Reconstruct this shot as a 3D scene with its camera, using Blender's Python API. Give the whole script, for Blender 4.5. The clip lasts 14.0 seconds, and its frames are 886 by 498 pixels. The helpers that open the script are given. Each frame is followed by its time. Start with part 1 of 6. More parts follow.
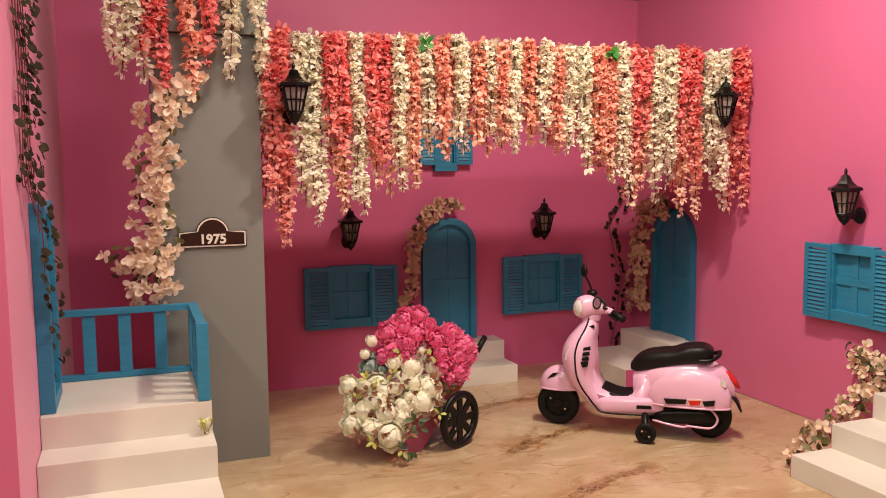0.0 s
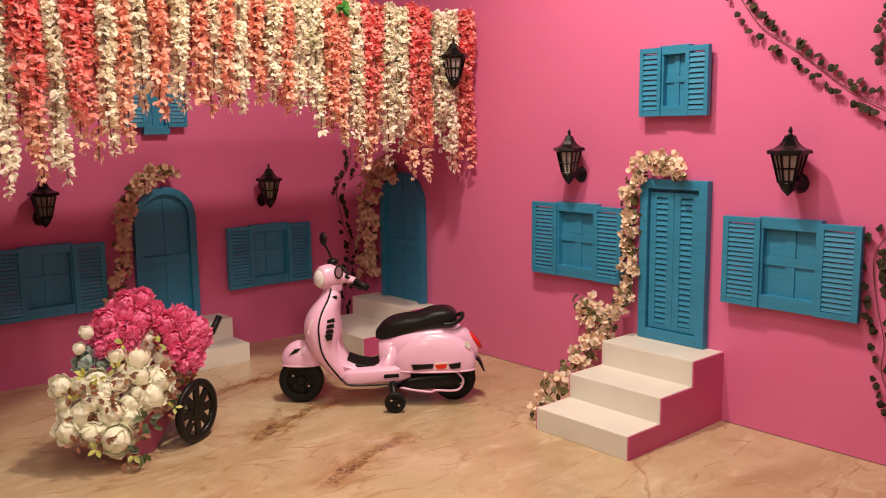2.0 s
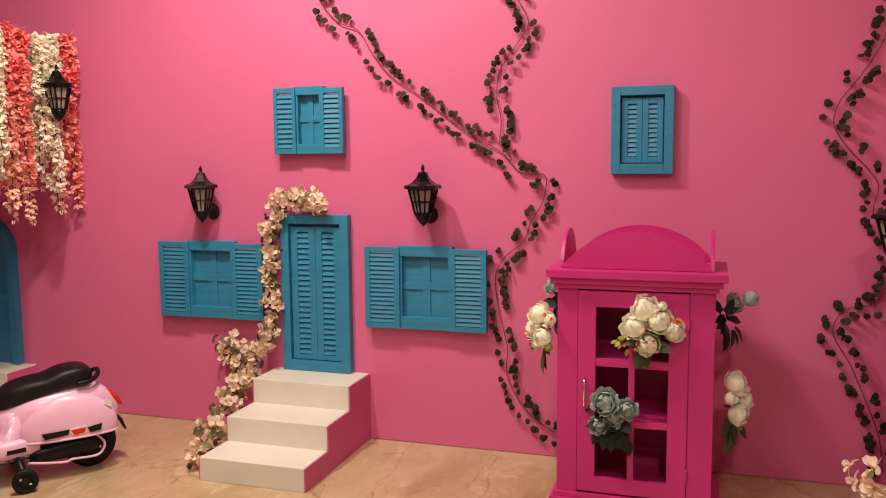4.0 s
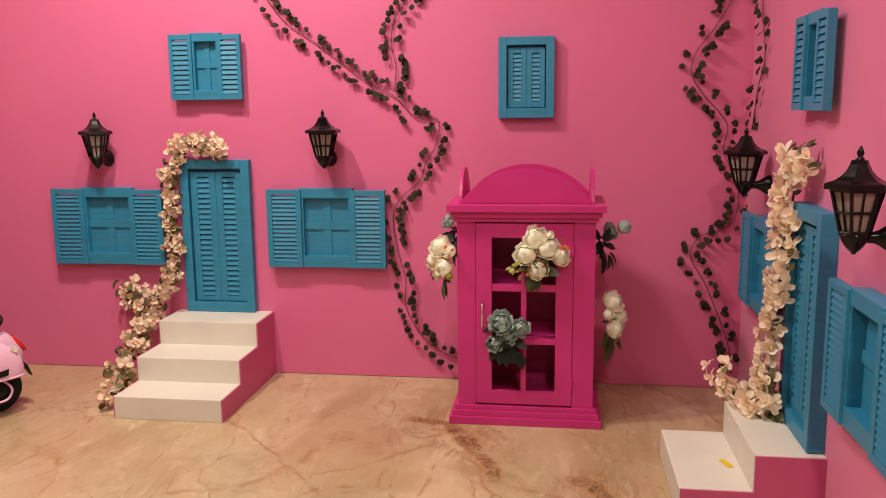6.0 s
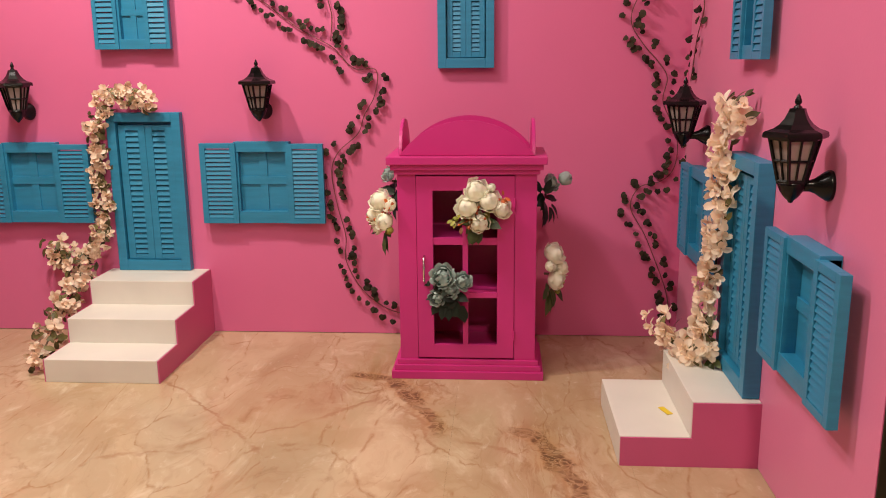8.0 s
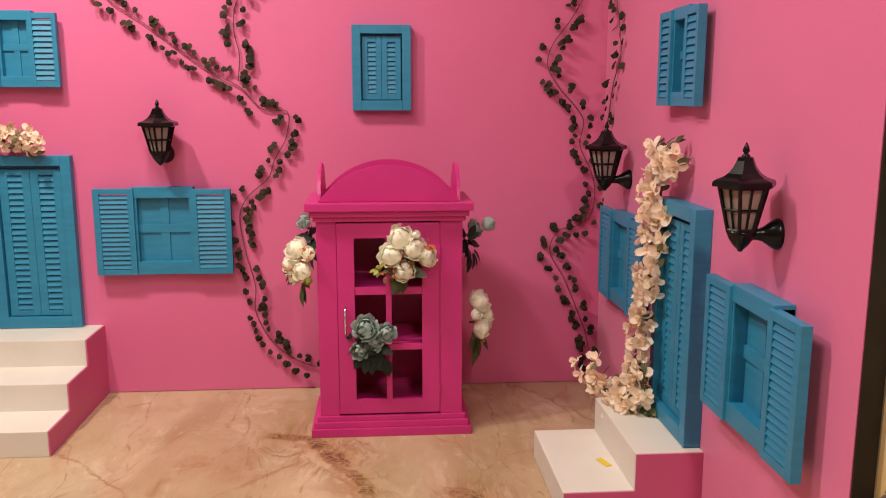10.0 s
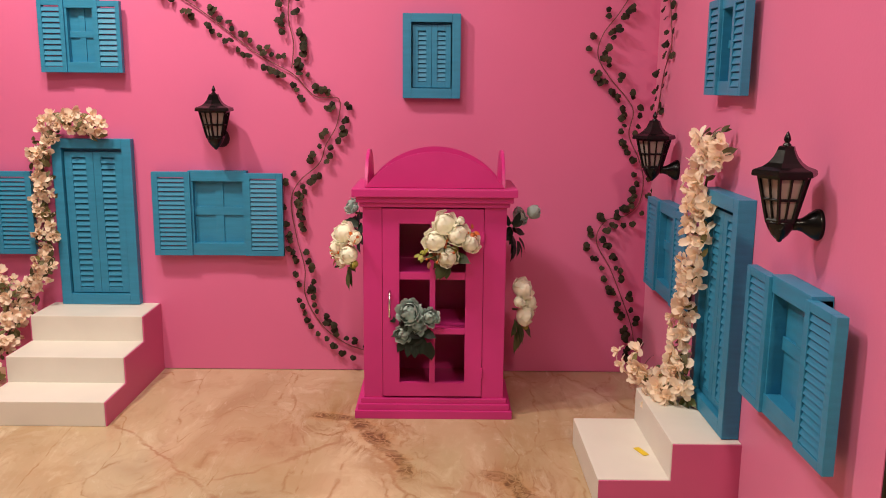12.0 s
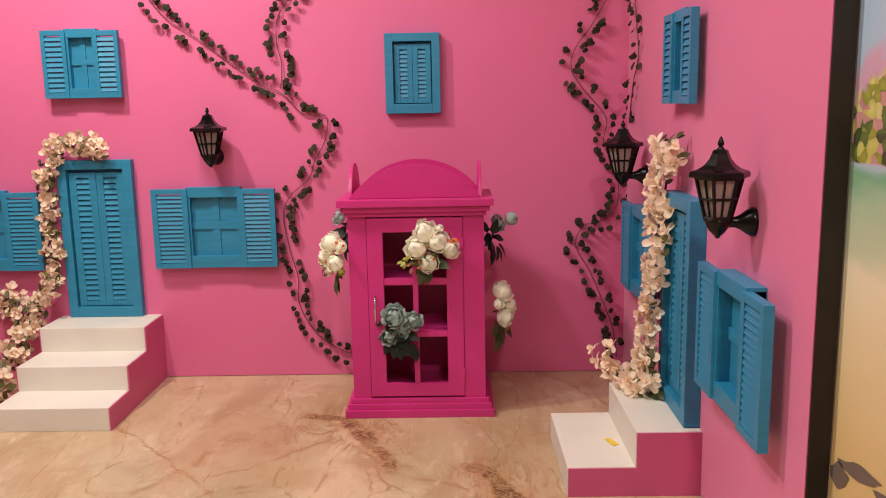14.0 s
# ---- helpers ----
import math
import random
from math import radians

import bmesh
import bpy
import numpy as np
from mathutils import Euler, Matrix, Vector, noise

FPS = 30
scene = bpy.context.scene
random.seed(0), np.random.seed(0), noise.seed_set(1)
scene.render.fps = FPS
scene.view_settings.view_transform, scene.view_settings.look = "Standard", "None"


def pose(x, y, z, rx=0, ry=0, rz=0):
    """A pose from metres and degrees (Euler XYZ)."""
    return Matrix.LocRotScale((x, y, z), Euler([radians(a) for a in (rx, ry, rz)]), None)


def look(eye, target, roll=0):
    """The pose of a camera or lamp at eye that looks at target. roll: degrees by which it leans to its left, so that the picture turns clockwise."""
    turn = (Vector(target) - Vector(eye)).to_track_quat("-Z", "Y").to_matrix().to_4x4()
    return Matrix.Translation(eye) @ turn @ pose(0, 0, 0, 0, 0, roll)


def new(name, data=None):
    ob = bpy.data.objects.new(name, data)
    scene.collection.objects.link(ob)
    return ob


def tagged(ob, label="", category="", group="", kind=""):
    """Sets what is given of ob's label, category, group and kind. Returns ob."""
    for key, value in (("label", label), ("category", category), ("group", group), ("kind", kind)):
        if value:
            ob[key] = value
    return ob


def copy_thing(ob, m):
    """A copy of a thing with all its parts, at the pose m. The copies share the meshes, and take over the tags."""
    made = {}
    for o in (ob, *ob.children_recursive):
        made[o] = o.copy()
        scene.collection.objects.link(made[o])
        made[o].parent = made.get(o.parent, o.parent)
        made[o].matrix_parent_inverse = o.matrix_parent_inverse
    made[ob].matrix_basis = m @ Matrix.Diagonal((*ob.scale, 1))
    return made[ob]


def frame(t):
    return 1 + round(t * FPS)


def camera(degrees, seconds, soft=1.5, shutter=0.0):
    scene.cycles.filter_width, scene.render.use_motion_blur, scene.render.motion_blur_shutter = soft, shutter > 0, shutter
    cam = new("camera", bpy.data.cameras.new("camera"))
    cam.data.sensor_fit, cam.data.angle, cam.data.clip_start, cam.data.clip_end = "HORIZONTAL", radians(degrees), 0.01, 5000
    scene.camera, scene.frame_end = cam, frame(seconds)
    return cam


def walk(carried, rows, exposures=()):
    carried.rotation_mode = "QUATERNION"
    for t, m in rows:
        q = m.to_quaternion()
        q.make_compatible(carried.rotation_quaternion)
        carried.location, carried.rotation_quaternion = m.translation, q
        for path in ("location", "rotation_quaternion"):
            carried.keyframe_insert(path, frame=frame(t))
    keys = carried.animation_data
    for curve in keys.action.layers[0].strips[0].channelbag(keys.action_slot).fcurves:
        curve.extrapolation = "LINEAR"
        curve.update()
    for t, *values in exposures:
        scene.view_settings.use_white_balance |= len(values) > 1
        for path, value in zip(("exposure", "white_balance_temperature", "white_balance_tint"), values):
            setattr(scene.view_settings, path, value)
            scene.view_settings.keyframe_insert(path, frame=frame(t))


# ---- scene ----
cam = camera(55.8, 14.0, 1.0, 0.1)
PATH = [
    (0, (4.336, -3.544, 1.446), (2.47, -2.851, 1.249), -0.6),
    (0.5, (4.335, -3.539, 1.444), (2.473, -2.843, 1.222), -0.9),
    (1, (4.288, -3.56, 1.426), (2.453, -2.803, 1.183), -0.9),
    (1.5, (4.172, -3.606, 1.423), (2.487, -2.564, 1.149), -1.5),
    (2, (3.99, -3.583, 1.419), (2.494, -2.286, 1.137), -0.7),
    (2.5, (3.842, -3.56, 1.417), (2.508, -2.095, 1.146), -2.5),
    (3, (3.739, -3.616, 1.433), (2.653, -1.953, 1.203), 0.1),
    (3.2, (3.682, -3.674, 1.445), (2.742, -1.919, 1.254), -0.5),
    (5.3, (3.481, -4.166, 1.437), (3.067, -2.228, 1.167), -0.3),
    (5.5, (3.458, -4.19, 1.433), (3.076, -2.249, 1.14), -1.0),
    (6, (3.431, -4.23, 1.421), (3.157, -2.277, 1.087), -0.6),
    (6.5, (3.426, -4.251, 1.412), (3.177, -2.299, 1.051), -0.9),
    (7, (3.434, -4.258, 1.405), (3.265, -2.299, 1.04), -0.7),
    (7.2, (3.437, -4.249, 1.407), (3.299, -2.291, 1.026), -0.2),
    (9.3, (3.376, -4.061, 1.403), (3.235, -2.122, 0.931), -1.1),
    (9.5, (3.335, -4.048, 1.399), (3.278, -2.105, 0.93), -1.3),
    (10, (3.259, -4.023, 1.427), (3.402, -2.06, 1.07), -0.0),
    (10.5, (3.205, -4.016, 1.473), (3.459, -2.036, 1.349), 0.7),
    (11, (3.194, -4.028, 1.499), (3.43, -2.042, 1.551), 0.3),
    (11.5, (3.241, -4.05, 1.433), (3.315, -2.066, 1.193), 0.4),
    (12, (3.318, -4.07, 1.411), (3.321, -2.106, 1.035), 0.5),
    (12.5, (3.387, -4.092, 1.408), (3.352, -2.137, 0.985), 0.4),
    (13, (3.458, -4.134, 1.397), (3.373, -2.184, 0.963), 0.1),
    (13.5, (3.502, -4.168, 1.407), (3.43, -2.213, 0.991), -1.0),
    (14, (3.47, -4.265, 1.421), (3.436, -2.296, 1.074), -1.1),
]
walk(cam, [(t, look(eye, target, roll)) for t, eye, target, roll in PATH],
     [(0, -0.03, 6650, 10), (3, -0.11, 6700, 10), (6, -0.10, 6600, 10), (9.5, 0.03, 6200, 10), (11, -0.02, 6500, 10), (14, 0.02, 6100, 10)])
# ---------------------------------------------------------------- world and light
world = bpy.data.worlds.new("world")
scene.world = world
world.use_nodes = True
world.node_tree.nodes["Background"].inputs[0].default_value = (0.9, 0.85, 0.8, 1)
world.node_tree.nodes["Background"].inputs[1].default_value = 0.002


# Disk area lamp hung just below the ceiling, itself unseen and without a fixture.
def unseen_lamp(x, y, z, watts, size, colour=(1.0, 0.86, 0.70), aim=None, spread=178):
    data = bpy.data.lights.new("unseen_lamp_disk", "AREA")
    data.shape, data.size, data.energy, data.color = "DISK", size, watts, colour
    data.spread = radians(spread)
    ob = new("unseen_lamp_disk", data)
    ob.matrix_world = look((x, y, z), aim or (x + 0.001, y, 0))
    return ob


# Unseen sources, placed to suit the shadows of windows, booth and railing.
unseen_lamp(1.50, -1.35, 3.5, 81, 0.20, (1.0, 0.87, 0.70))
unseen_lamp(2.30, -1.55, 3.5, 32, 0.20, (1.0, 0.87, 0.79))
unseen_lamp(4.05, -5.10, 3.5, 98, 0.4, (1.0, 0.84, 0.62))
# Two fill lamps added to brighten the cart, side wall and booth's right.
unseen_lamp(2.45, -3.00, 3.5, 45, 0.8, (1.0, 0.88, 0.80))
unseen_lamp(6.60, -4.40, 3.3, 40, 0.8)


# ---------------------------------------------------------------- materials
def nodes_of(name):
    m = bpy.data.materials.new(name)
    m.use_nodes = True
    nt = m.node_tree
    return m, nt, nt.nodes["Principled BSDF"]


def paint(name, col, rough=0.5, scale=3.0, vary=0.06, bump=0.15, grain=120.0, metal=0.0, island=0.0, coat=0.0, streak=False):
    """A painted or dyed surface: colour with slow mottling, fine grain in the relief."""
    m, nt, b = nodes_of(name)
    co = nt.nodes.new("ShaderNodeTexCoord")
    n1 = nt.nodes.new("ShaderNodeTexNoise")
    n1.inputs["Scale"].default_value, n1.inputs["Detail"].default_value = scale, 5
    n2 = nt.nodes.new("ShaderNodeTexNoise")
    n2.inputs["Scale"].default_value, n2.inputs["Detail"].default_value = grain, 3
    src = co.outputs["Object"]
    if streak:
        mp = nt.nodes.new("ShaderNodeMapping")
        mp.inputs["Scale"].default_value = (1, 1, 8)
        nt.links.new(src, mp.inputs[0])
        src = mp.outputs[0]
    nt.links.new(src, n1.inputs["Vector"])
    nt.links.new(src, n2.inputs["Vector"])
    ramp = nt.nodes.new("ShaderNodeValToRGB")
    lo = tuple(max(0, v * (1 - vary)) for v in col[:3]) + (1,)
    hi = tuple(min(1, v * (1 + vary)) for v in col[:3]) + (1,)
    ramp.color_ramp.elements[0].color, ramp.color_ramp.elements[1].color = lo, hi
    ramp.color_ramp.elements[0].position, ramp.color_ramp.elements[1].position = 0.3, 0.7
    nt.links.new(n1.outputs["Fac"], ramp.inputs[0])
    out = ramp.outputs[0]
    if island:
        geo = nt.nodes.new("ShaderNodeNewGeometry")
        hsv = nt.nodes.new("ShaderNodeHueSaturation")
        mr = nt.nodes.new("ShaderNodeMapRange")
        mr.inputs["To Min"].default_value, mr.inputs["To Max"].default_value = 1 - island, 1 + island
        info = nt.nodes.new("ShaderNodeObjectInfo")
        both = nt.nodes.new("ShaderNodeMath")
        nt.links.new(geo.outputs["Random Per Island"], both.inputs[0])
        nt.links.new(info.outputs["Random"], both.inputs[1])
        part_of = nt.nodes.new("ShaderNodeMath")
        part_of.operation = "FRACT"
        nt.links.new(both.outputs[0], part_of.inputs[0])
        nt.links.new(part_of.outputs[0], mr.inputs[0])
        nt.links.new(mr.outputs[0], hsv.inputs["Value"])
        nt.links.new(out, hsv.inputs["Color"])
        out = hsv.outputs[0]
    nt.links.new(out, b.inputs["Base Color"])
    rr = nt.nodes.new("ShaderNodeMapRange")
    rr.inputs["To Min"].default_value, rr.inputs["To Max"].default_value = max(0.02, rough - 0.08), min(1, rough + 0.08)
    nt.links.new(n1.outputs["Fac"], rr.inputs[0])
    nt.links.new(rr.outputs[0], b.inputs["Roughness"])
    b.inputs["Metallic"].default_value = metal
    if max(col[:3]) < 0.05:
        b.inputs["Specular IOR Level"].default_value = 0.25
    b.inputs["Coat Weight"].default_value = coat
    b.inputs["Coat Roughness"].default_value = 0.08
    if bump:
        bp = nt.nodes.new("ShaderNodeBump")
        bp.inputs["Strength"].default_value, bp.inputs["Distance"].default_value = bump, 0.002
        nt.links.new(n2.outputs["Fac"], bp.inputs["Height"])
        nt.links.new(bp.outputs[0], b.inputs["Normal"])
    return m


PINK = paint("pink_wall_paint", (0.66, 0.134, 0.298), 0.50, 1.2, 0.035, 0.12, 90)
PINK.node_tree.nodes["Principled BSDF"].inputs["Sheen Weight"].default_value = 0.25
PINK.node_tree.nodes["Principled BSDF"].inputs["Sheen Roughness"].default_value = 0.5
GREY = paint("grey_column_paint", (0.195, 0.202, 0.190), 0.6, 2.0, 0.06, 0.15, 80)
SHELL = paint("grey_hall_paint", (0.21, 0.206, 0.195), 0.8, 1.5, 0.08, 0.1, 60)
TEAL = paint("teal_wood_paint", (0.024, 0.215, 0.37), 0.45, 7, 0.10, 0.25, 70, streak=True)
WHITE = paint("white_step_paint", (0.69, 0.66, 0.59), 0.5, 4, 0.05, 0.15, 60)
PINKSIDE = paint("pink_step_side_paint", (0.56, 0.095, 0.24), 0.5, 3, 0.05, 0.15, 80)
BLACKLAMP = paint("black_lamp_plastic", (0.005, 0.0045, 0.0045), 0.24, 12, 0.2, 0.1, 90)
FROST = paint("frosted_lamp_pane", (0.28, 0.22, 0.21), 0.35, 10, 0.06, 0.05, 60)
MAGENTA = paint("magenta_booth_paint", (0.54, 0.026, 0.20), 0.38, 4, 0.06, 0.18, 60)
DARKFRAME = paint("dark_frame_wood", (0.020, 0.014, 0.010), 0.5, 8, 0.2, 0.15, 60)


def marble():
    m, nt, b = nodes_of("beige_marble")
    mp = nt.nodes.new("ShaderNodeMapping")
    mp.inputs["Rotation"].default_value = (0, 0, radians(38))
    mp.inputs["Scale"].default_value = (1.0, 0.45, 1.0)
    geo = nt.nodes.new("ShaderNodeNewGeometry")
    nt.links.new(geo.outputs["Position"], mp.inputs[0])
    warp = nt.nodes.new("ShaderNodeTexNoise")
    warp.inputs["Scale"].default_value, warp.inputs["Detail"].default_value = 2.2, 6
    nt.links.new(mp.outputs[0], warp.inputs["Vector"])
    mx = nt.nodes.new("ShaderNodeVectorMath")
    mx.operation = "MULTIPLY_ADD"
    mx.inputs[1].default_value = (0.55, 0.55, 0.0)
    nt.links.new(warp.outputs["Color"], mx.inputs[0])
    nt.links.new(mp.outputs[0], mx.inputs[2])

    def veins(scale, lo, hi):
        v = nt.nodes.new("ShaderNodeTexVoronoi")
        v.feature = "DISTANCE_TO_EDGE"
        v.inputs["Scale"].default_value = scale
        nt.links.new(mx.outputs[0], v.inputs["Vector"])
        r = nt.nodes.new("ShaderNodeMapRange")
        r.inputs["From Min"].default_value, r.inputs["From Max"].default_value = lo, hi
        r.inputs["To Min"].default_value, r.inputs["To Max"].default_value = 1, 0
        nt.links.new(v.outputs[0], r.inputs[0])
        return r.outputs[0]

    n1 = nt.nodes.new("ShaderNodeTexNoise")
    n1.inputs["Scale"].default_value, n1.inputs["Detail"].default_value = 1.6, 8
    nt.links.new(mx.outputs[0], n1.inputs["Vector"])
    base = nt.nodes.new("ShaderNodeValToRGB")
    e = base.color_ramp.elements
    e[0].position, e[0].color = 0.30, (0.40, 0.275, 0.150, 1)
    e[1].position, e[1].color = 0.70, (0.58, 0.445, 0.285, 1)
    nt.links.new(n1.outputs["Fac"], base.inputs[0])

    n3 = nt.nodes.new("ShaderNodeTexNoise")
    n3.inputs["Scale"].default_value, n3.inputs["Detail"].default_value = 1.1, 3
    nt.links.new(geo.outputs["Position"], n3.inputs["Vector"])
    mask = nt.nodes.new("ShaderNodeMapRange")
    mask.inputs["From Min"].default_value, mask.inputs["From Max"].default_value = 0.5, 0.62
    nt.links.new(n3.outputs["Fac"], mask.inputs[0])

    def mult(a, c):
        k = nt.nodes.new("ShaderNodeMath")
        k.operation = "MULTIPLY"
        k.use_clamp = True
        nt.links.new(a, k.inputs[0])
        if isinstance(c, float):
            k.inputs[1].default_value = c
        else:
            nt.links.new(c, k.inputs[1])
        return k.outputs[0]

    def mixed(fac, a, colour):
        k = nt.nodes.new("ShaderNodeMix")
        k.data_type = "RGBA"
        nt.links.new(fac, k.inputs["Factor"])
        nt.links.new(a, k.inputs["A"])
        k.inputs["B"].default_value = colour
        return k.outputs["Result"]

    # brown broken bands: ends, half width, strength
    bands = [((0.60, -1.83), (0.44, -1.55), 0.046, 1.0), ((0.44, -1.55), (0.37, -1.20), 0.042, 1.0), ((1.25, -1.82), (1.10, -1.57), 0.050, 1.0), ((1.10, -1.57), (1.03, -1.26), 0.044, 1.0),
             ((-0.16, -1.72), (-0.30, -1.14), 0.045, 0.9), ((2.79, -0.60), (2.94, -0.65), 0.060, 1.0), ((2.93, -0.64), (3.02, -0.77), 0.070, 1.0), ((3.01, -0.76), (3.10, -0.90), 0.070, 1.0),
             ((3.10, -0.90), (3.20, -1.19), 0.050, 0.7), ((3.48, -1.15), (3.60, -1.21), 0.050, 0.8), ((3.59, -1.20), (3.66, -1.46), 0.060, 1.0), ((3.66, -1.46), (3.72, -1.75), 0.050, 0.8)]
    thin = [((1.93, -0.70), (2.45, -1.24), 0.008, 0.7), ((2.47, -1.23), (2.69, -1.10), 0.009, 0.6), ((2.69, -1.10), (2.92, -0.86), 0.012, 0.7), ((2.73, -0.68), (2.68, -1.05), 0.095, 0.42), ((2.33, -1.14), (2.58, -1.42), 0.010, 0.6),
            ((1.95, -1.46), (2.35, -1.40), 0.010, 0.5), ((3.05, -0.95), (3.22, -1.36), 0.010, 0.7), ((3.30, -1.25), (3.55, -1.40), 0.014, 0.6), ((1.22, -1.55), (1.15, -1.30), 0.060, 0.35), ((0.52, -1.85), (0.36, -1.95), 0.012, 0.5)]

    def vm(op, a, c=None):
        k = nt.nodes.new("ShaderNodeVectorMath")
        k.operation = op
        nt.links.new(a, k.inputs[0])
        if c is not None:
            k.inputs[1].default_value = c
        return k

    def ranged(a, lo, hi, to0=1.0, to1=0.0):
        k = nt.nodes.new("ShaderNodeMapRange")
        k.interpolation_type = "SMOOTHSTEP"
        for name, v in (("From Min", lo), ("From Max", hi), ("To Min", to0), ("To Max", to1)):
            k.inputs[name].default_value = v
        nt.links.new(a, k.inputs[0])
        return k.outputs[0]

    def math1(op, a, v=0.0):
        k = nt.nodes.new("ShaderNodeMath")
        k.operation = op
        nt.links.new(a, k.inputs[0])
        k.inputs[1].default_value = v
        return k.outputs[0]

    def larger(a, c):
        k = nt.nodes.new("ShaderNodeMath")
        k.operation = "MAXIMUM"
        nt.links.new(a, k.inputs[0])
        nt.links.new(c, k.inputs[1])
        return k.outputs[0]

    wob = nt.nodes.new("ShaderNodeTexNoise")
    wob.inputs["Scale"].default_value, wob.inputs["Detail"].default_value, wob.inputs["Roughness"].default_value = 6.0, 7, 0.52
    nt.links.new(geo.outputs["Position"], wob.inputs["Vector"])
    shift = nt.nodes.new("ShaderNodeVectorMath")
    shift.operation = "MULTIPLY_ADD"
    shift.inputs[1].default_value = (0.16, 0.16, 0.0)
    nt.links.new(wob.outputs["Color"], shift.inputs[0])
    nt.links.new(geo.outputs["Position"], shift.inputs[2])
    cell = nt.nodes.new("ShaderNodeTexVoronoi")
    cell.feature = "DISTANCE_TO_EDGE"
    cell.inputs["Scale"].default_value = 30
    soft = nt.nodes.new("ShaderNodeTexNoise")
    soft.inputs["Scale"].default_value, soft.inputs["Detail"].default_value = 9.0, 2
    nt.links.new(geo.outputs["Position"], soft.inputs["Vector"])
    bend = nt.nodes.new("ShaderNodeVectorMath")
    bend.operation = "MULTIPLY_ADD"
    bend.inputs[1].default_value = (0.17, 0.17, 0.0)
    nt.links.new(soft.outputs["Color"], bend.inputs[0])
    nt.links.new(geo.outputs["Position"], bend.inputs[2])
    nt.links.new(bend.outputs[0], cell.inputs["Vector"])
    blot = nt.nodes.new("ShaderNodeTexNoise")
    blot.inputs["Scale"].default_value, blot.inputs["Detail"].default_value = 11.0, 4
    nt.links.new(geo.outputs["Position"], blot.inputs["Vector"])
    patchy = ranged(blot.outputs["Fac"], 0.36, 0.52, 0.4, 1.0)
    fine = None
    for (ax, ay), (bx, by), hw, strong in thin:
        L = math.hypot(bx - ax, by - ay)
        d = ((bx - ax) / L, (by - ay) / L, 0)
        rel = vm("SUBTRACT", shift.outputs[0], ((ax + bx) / 2 + 0.08, (ay + by) / 2 + 0.08, 0))
        al = math1("ABSOLUTE", vm("DOT_PRODUCT", rel.outputs[0], d).outputs["Value"])
        ac = math1("ABSOLUTE", vm("DOT_PRODUCT", rel.outputs[0], (-d[1], d[0], 0)).outputs["Value"])
        a = mult(mult(ranged(ac, hw * 0.2, hw * 1.6), ranged(al, L / 2 - 0.08, L / 2 + 0.04)), strong)
        fine = a if fine is None else larger(fine, a)
    core = halo = wide = None
    for (ax, ay), (bx, by), hw, strong in bands:
        L = math.hypot(bx - ax, by - ay)
        d = ((bx - ax) / L, (by - ay) / L, 0)
        rel = vm("SUBTRACT", shift.outputs[0], ((ax + bx) / 2 + 0.08, (ay + by) / 2 + 0.08, 0))
        al = math1("ABSOLUTE", vm("DOT_PRODUCT", rel.outputs[0], d).outputs["Value"])
        ac = math1("ABSOLUTE", vm("DOT_PRODUCT", rel.outputs[0], (-d[1], d[0], 0)).outputs["Value"])
        ends = ranged(al, L / 2 - 0.05, L / 2 + 0.06)
        a = mult(mult(ranged(ac, hw * 0.45, hw * 0.75), ends), strong)
        h = mult(mult(ranged(ac, hw * 0.4, hw * 1.6), ends), strong)
        q = mult(mult(ranged(ac, hw * 0.5, hw * 4.2), ranged(al, L / 2 - 0.05, L / 2 + 0.16)), strong)
        if core is None:
            core, halo, wide = a, h, q
        else:
            core, halo, wide = larger(core, a), larger(halo, h), larger(wide, q)
    cloud = nt.nodes.new("ShaderNodeTexNoise")
    cloud.inputs["Scale"].default_value, cloud.inputs["Detail"].default_value, cloud.inputs["Roughness"].default_value = 7.0, 10, 0.7
    nt.links.new(mx.outputs[0], cloud.inputs["Vector"])
    c = mixed(ranged(cloud.outputs["Fac"], 0.50, 0.72, 0.0, 0.45), base.outputs[0], (0.72, 0.61, 0.45, 1))
    c = mixed(ranged(cloud.outputs["Fac"], 0.30, 0.46, 0.28, 0.0), c, (0.38, 0.23, 0.12, 1))
    c = mixed(mult(mult(veins(3.2, 0.0, 0.020), 0.70), ranged(blot.outputs["Fac"], 0.42, 0.60, 0.15, 1.0)), c, (0.32, 0.165, 0.068, 1))
    c = mixed(mult(mult(veins(7.5, 0.0, 0.030), 0.30), ranged(n3.outputs["Fac"], 0.44, 0.60, 0.0, 1.0)), c, (0.36, 0.215, 0.11, 1))
    c = mixed(mult(mult(veins(1.15, 0.0, 0.05), mask.outputs[0]), 0.35), c, (0.30, 0.16, 0.08, 1))
    stain = nt.nodes.new("ShaderNodeTexNoise")
    stain.inputs["Scale"].default_value, stain.inputs["Detail"].default_value, stain.inputs["Roughness"].default_value = 3.0, 9, 0.62
    nt.links.new(geo.outputs["Position"], stain.inputs["Vector"])
    c = mixed(ranged(stain.outputs["Fac"], 0.52, 0.60, 0.0, 0.24), c, (0.36, 0.21, 0.095, 1))
    fleck = nt.nodes.new("ShaderNodeTexNoise")
    fleck.inputs["Scale"].default_value, fleck.inputs["Detail"].default_value, fleck.inputs["Roughness"].default_value = 17.0, 8, 0.72
    nt.links.new(mx.outputs[0], fleck.inputs["Vector"])
    c = mixed(mult(ranged(fleck.outputs["Fac"], 0.55, 0.67, 0.0, 0.42), ranged(n3.outputs["Fac"], 0.40, 0.56, 0.15, 1.0)), c, (0.30, 0.175, 0.085, 1))
    c = mixed(ranged(fleck.outputs["Fac"], 0.30, 0.42, 0.45, 0.0), c, (0.68, 0.58, 0.43, 1))
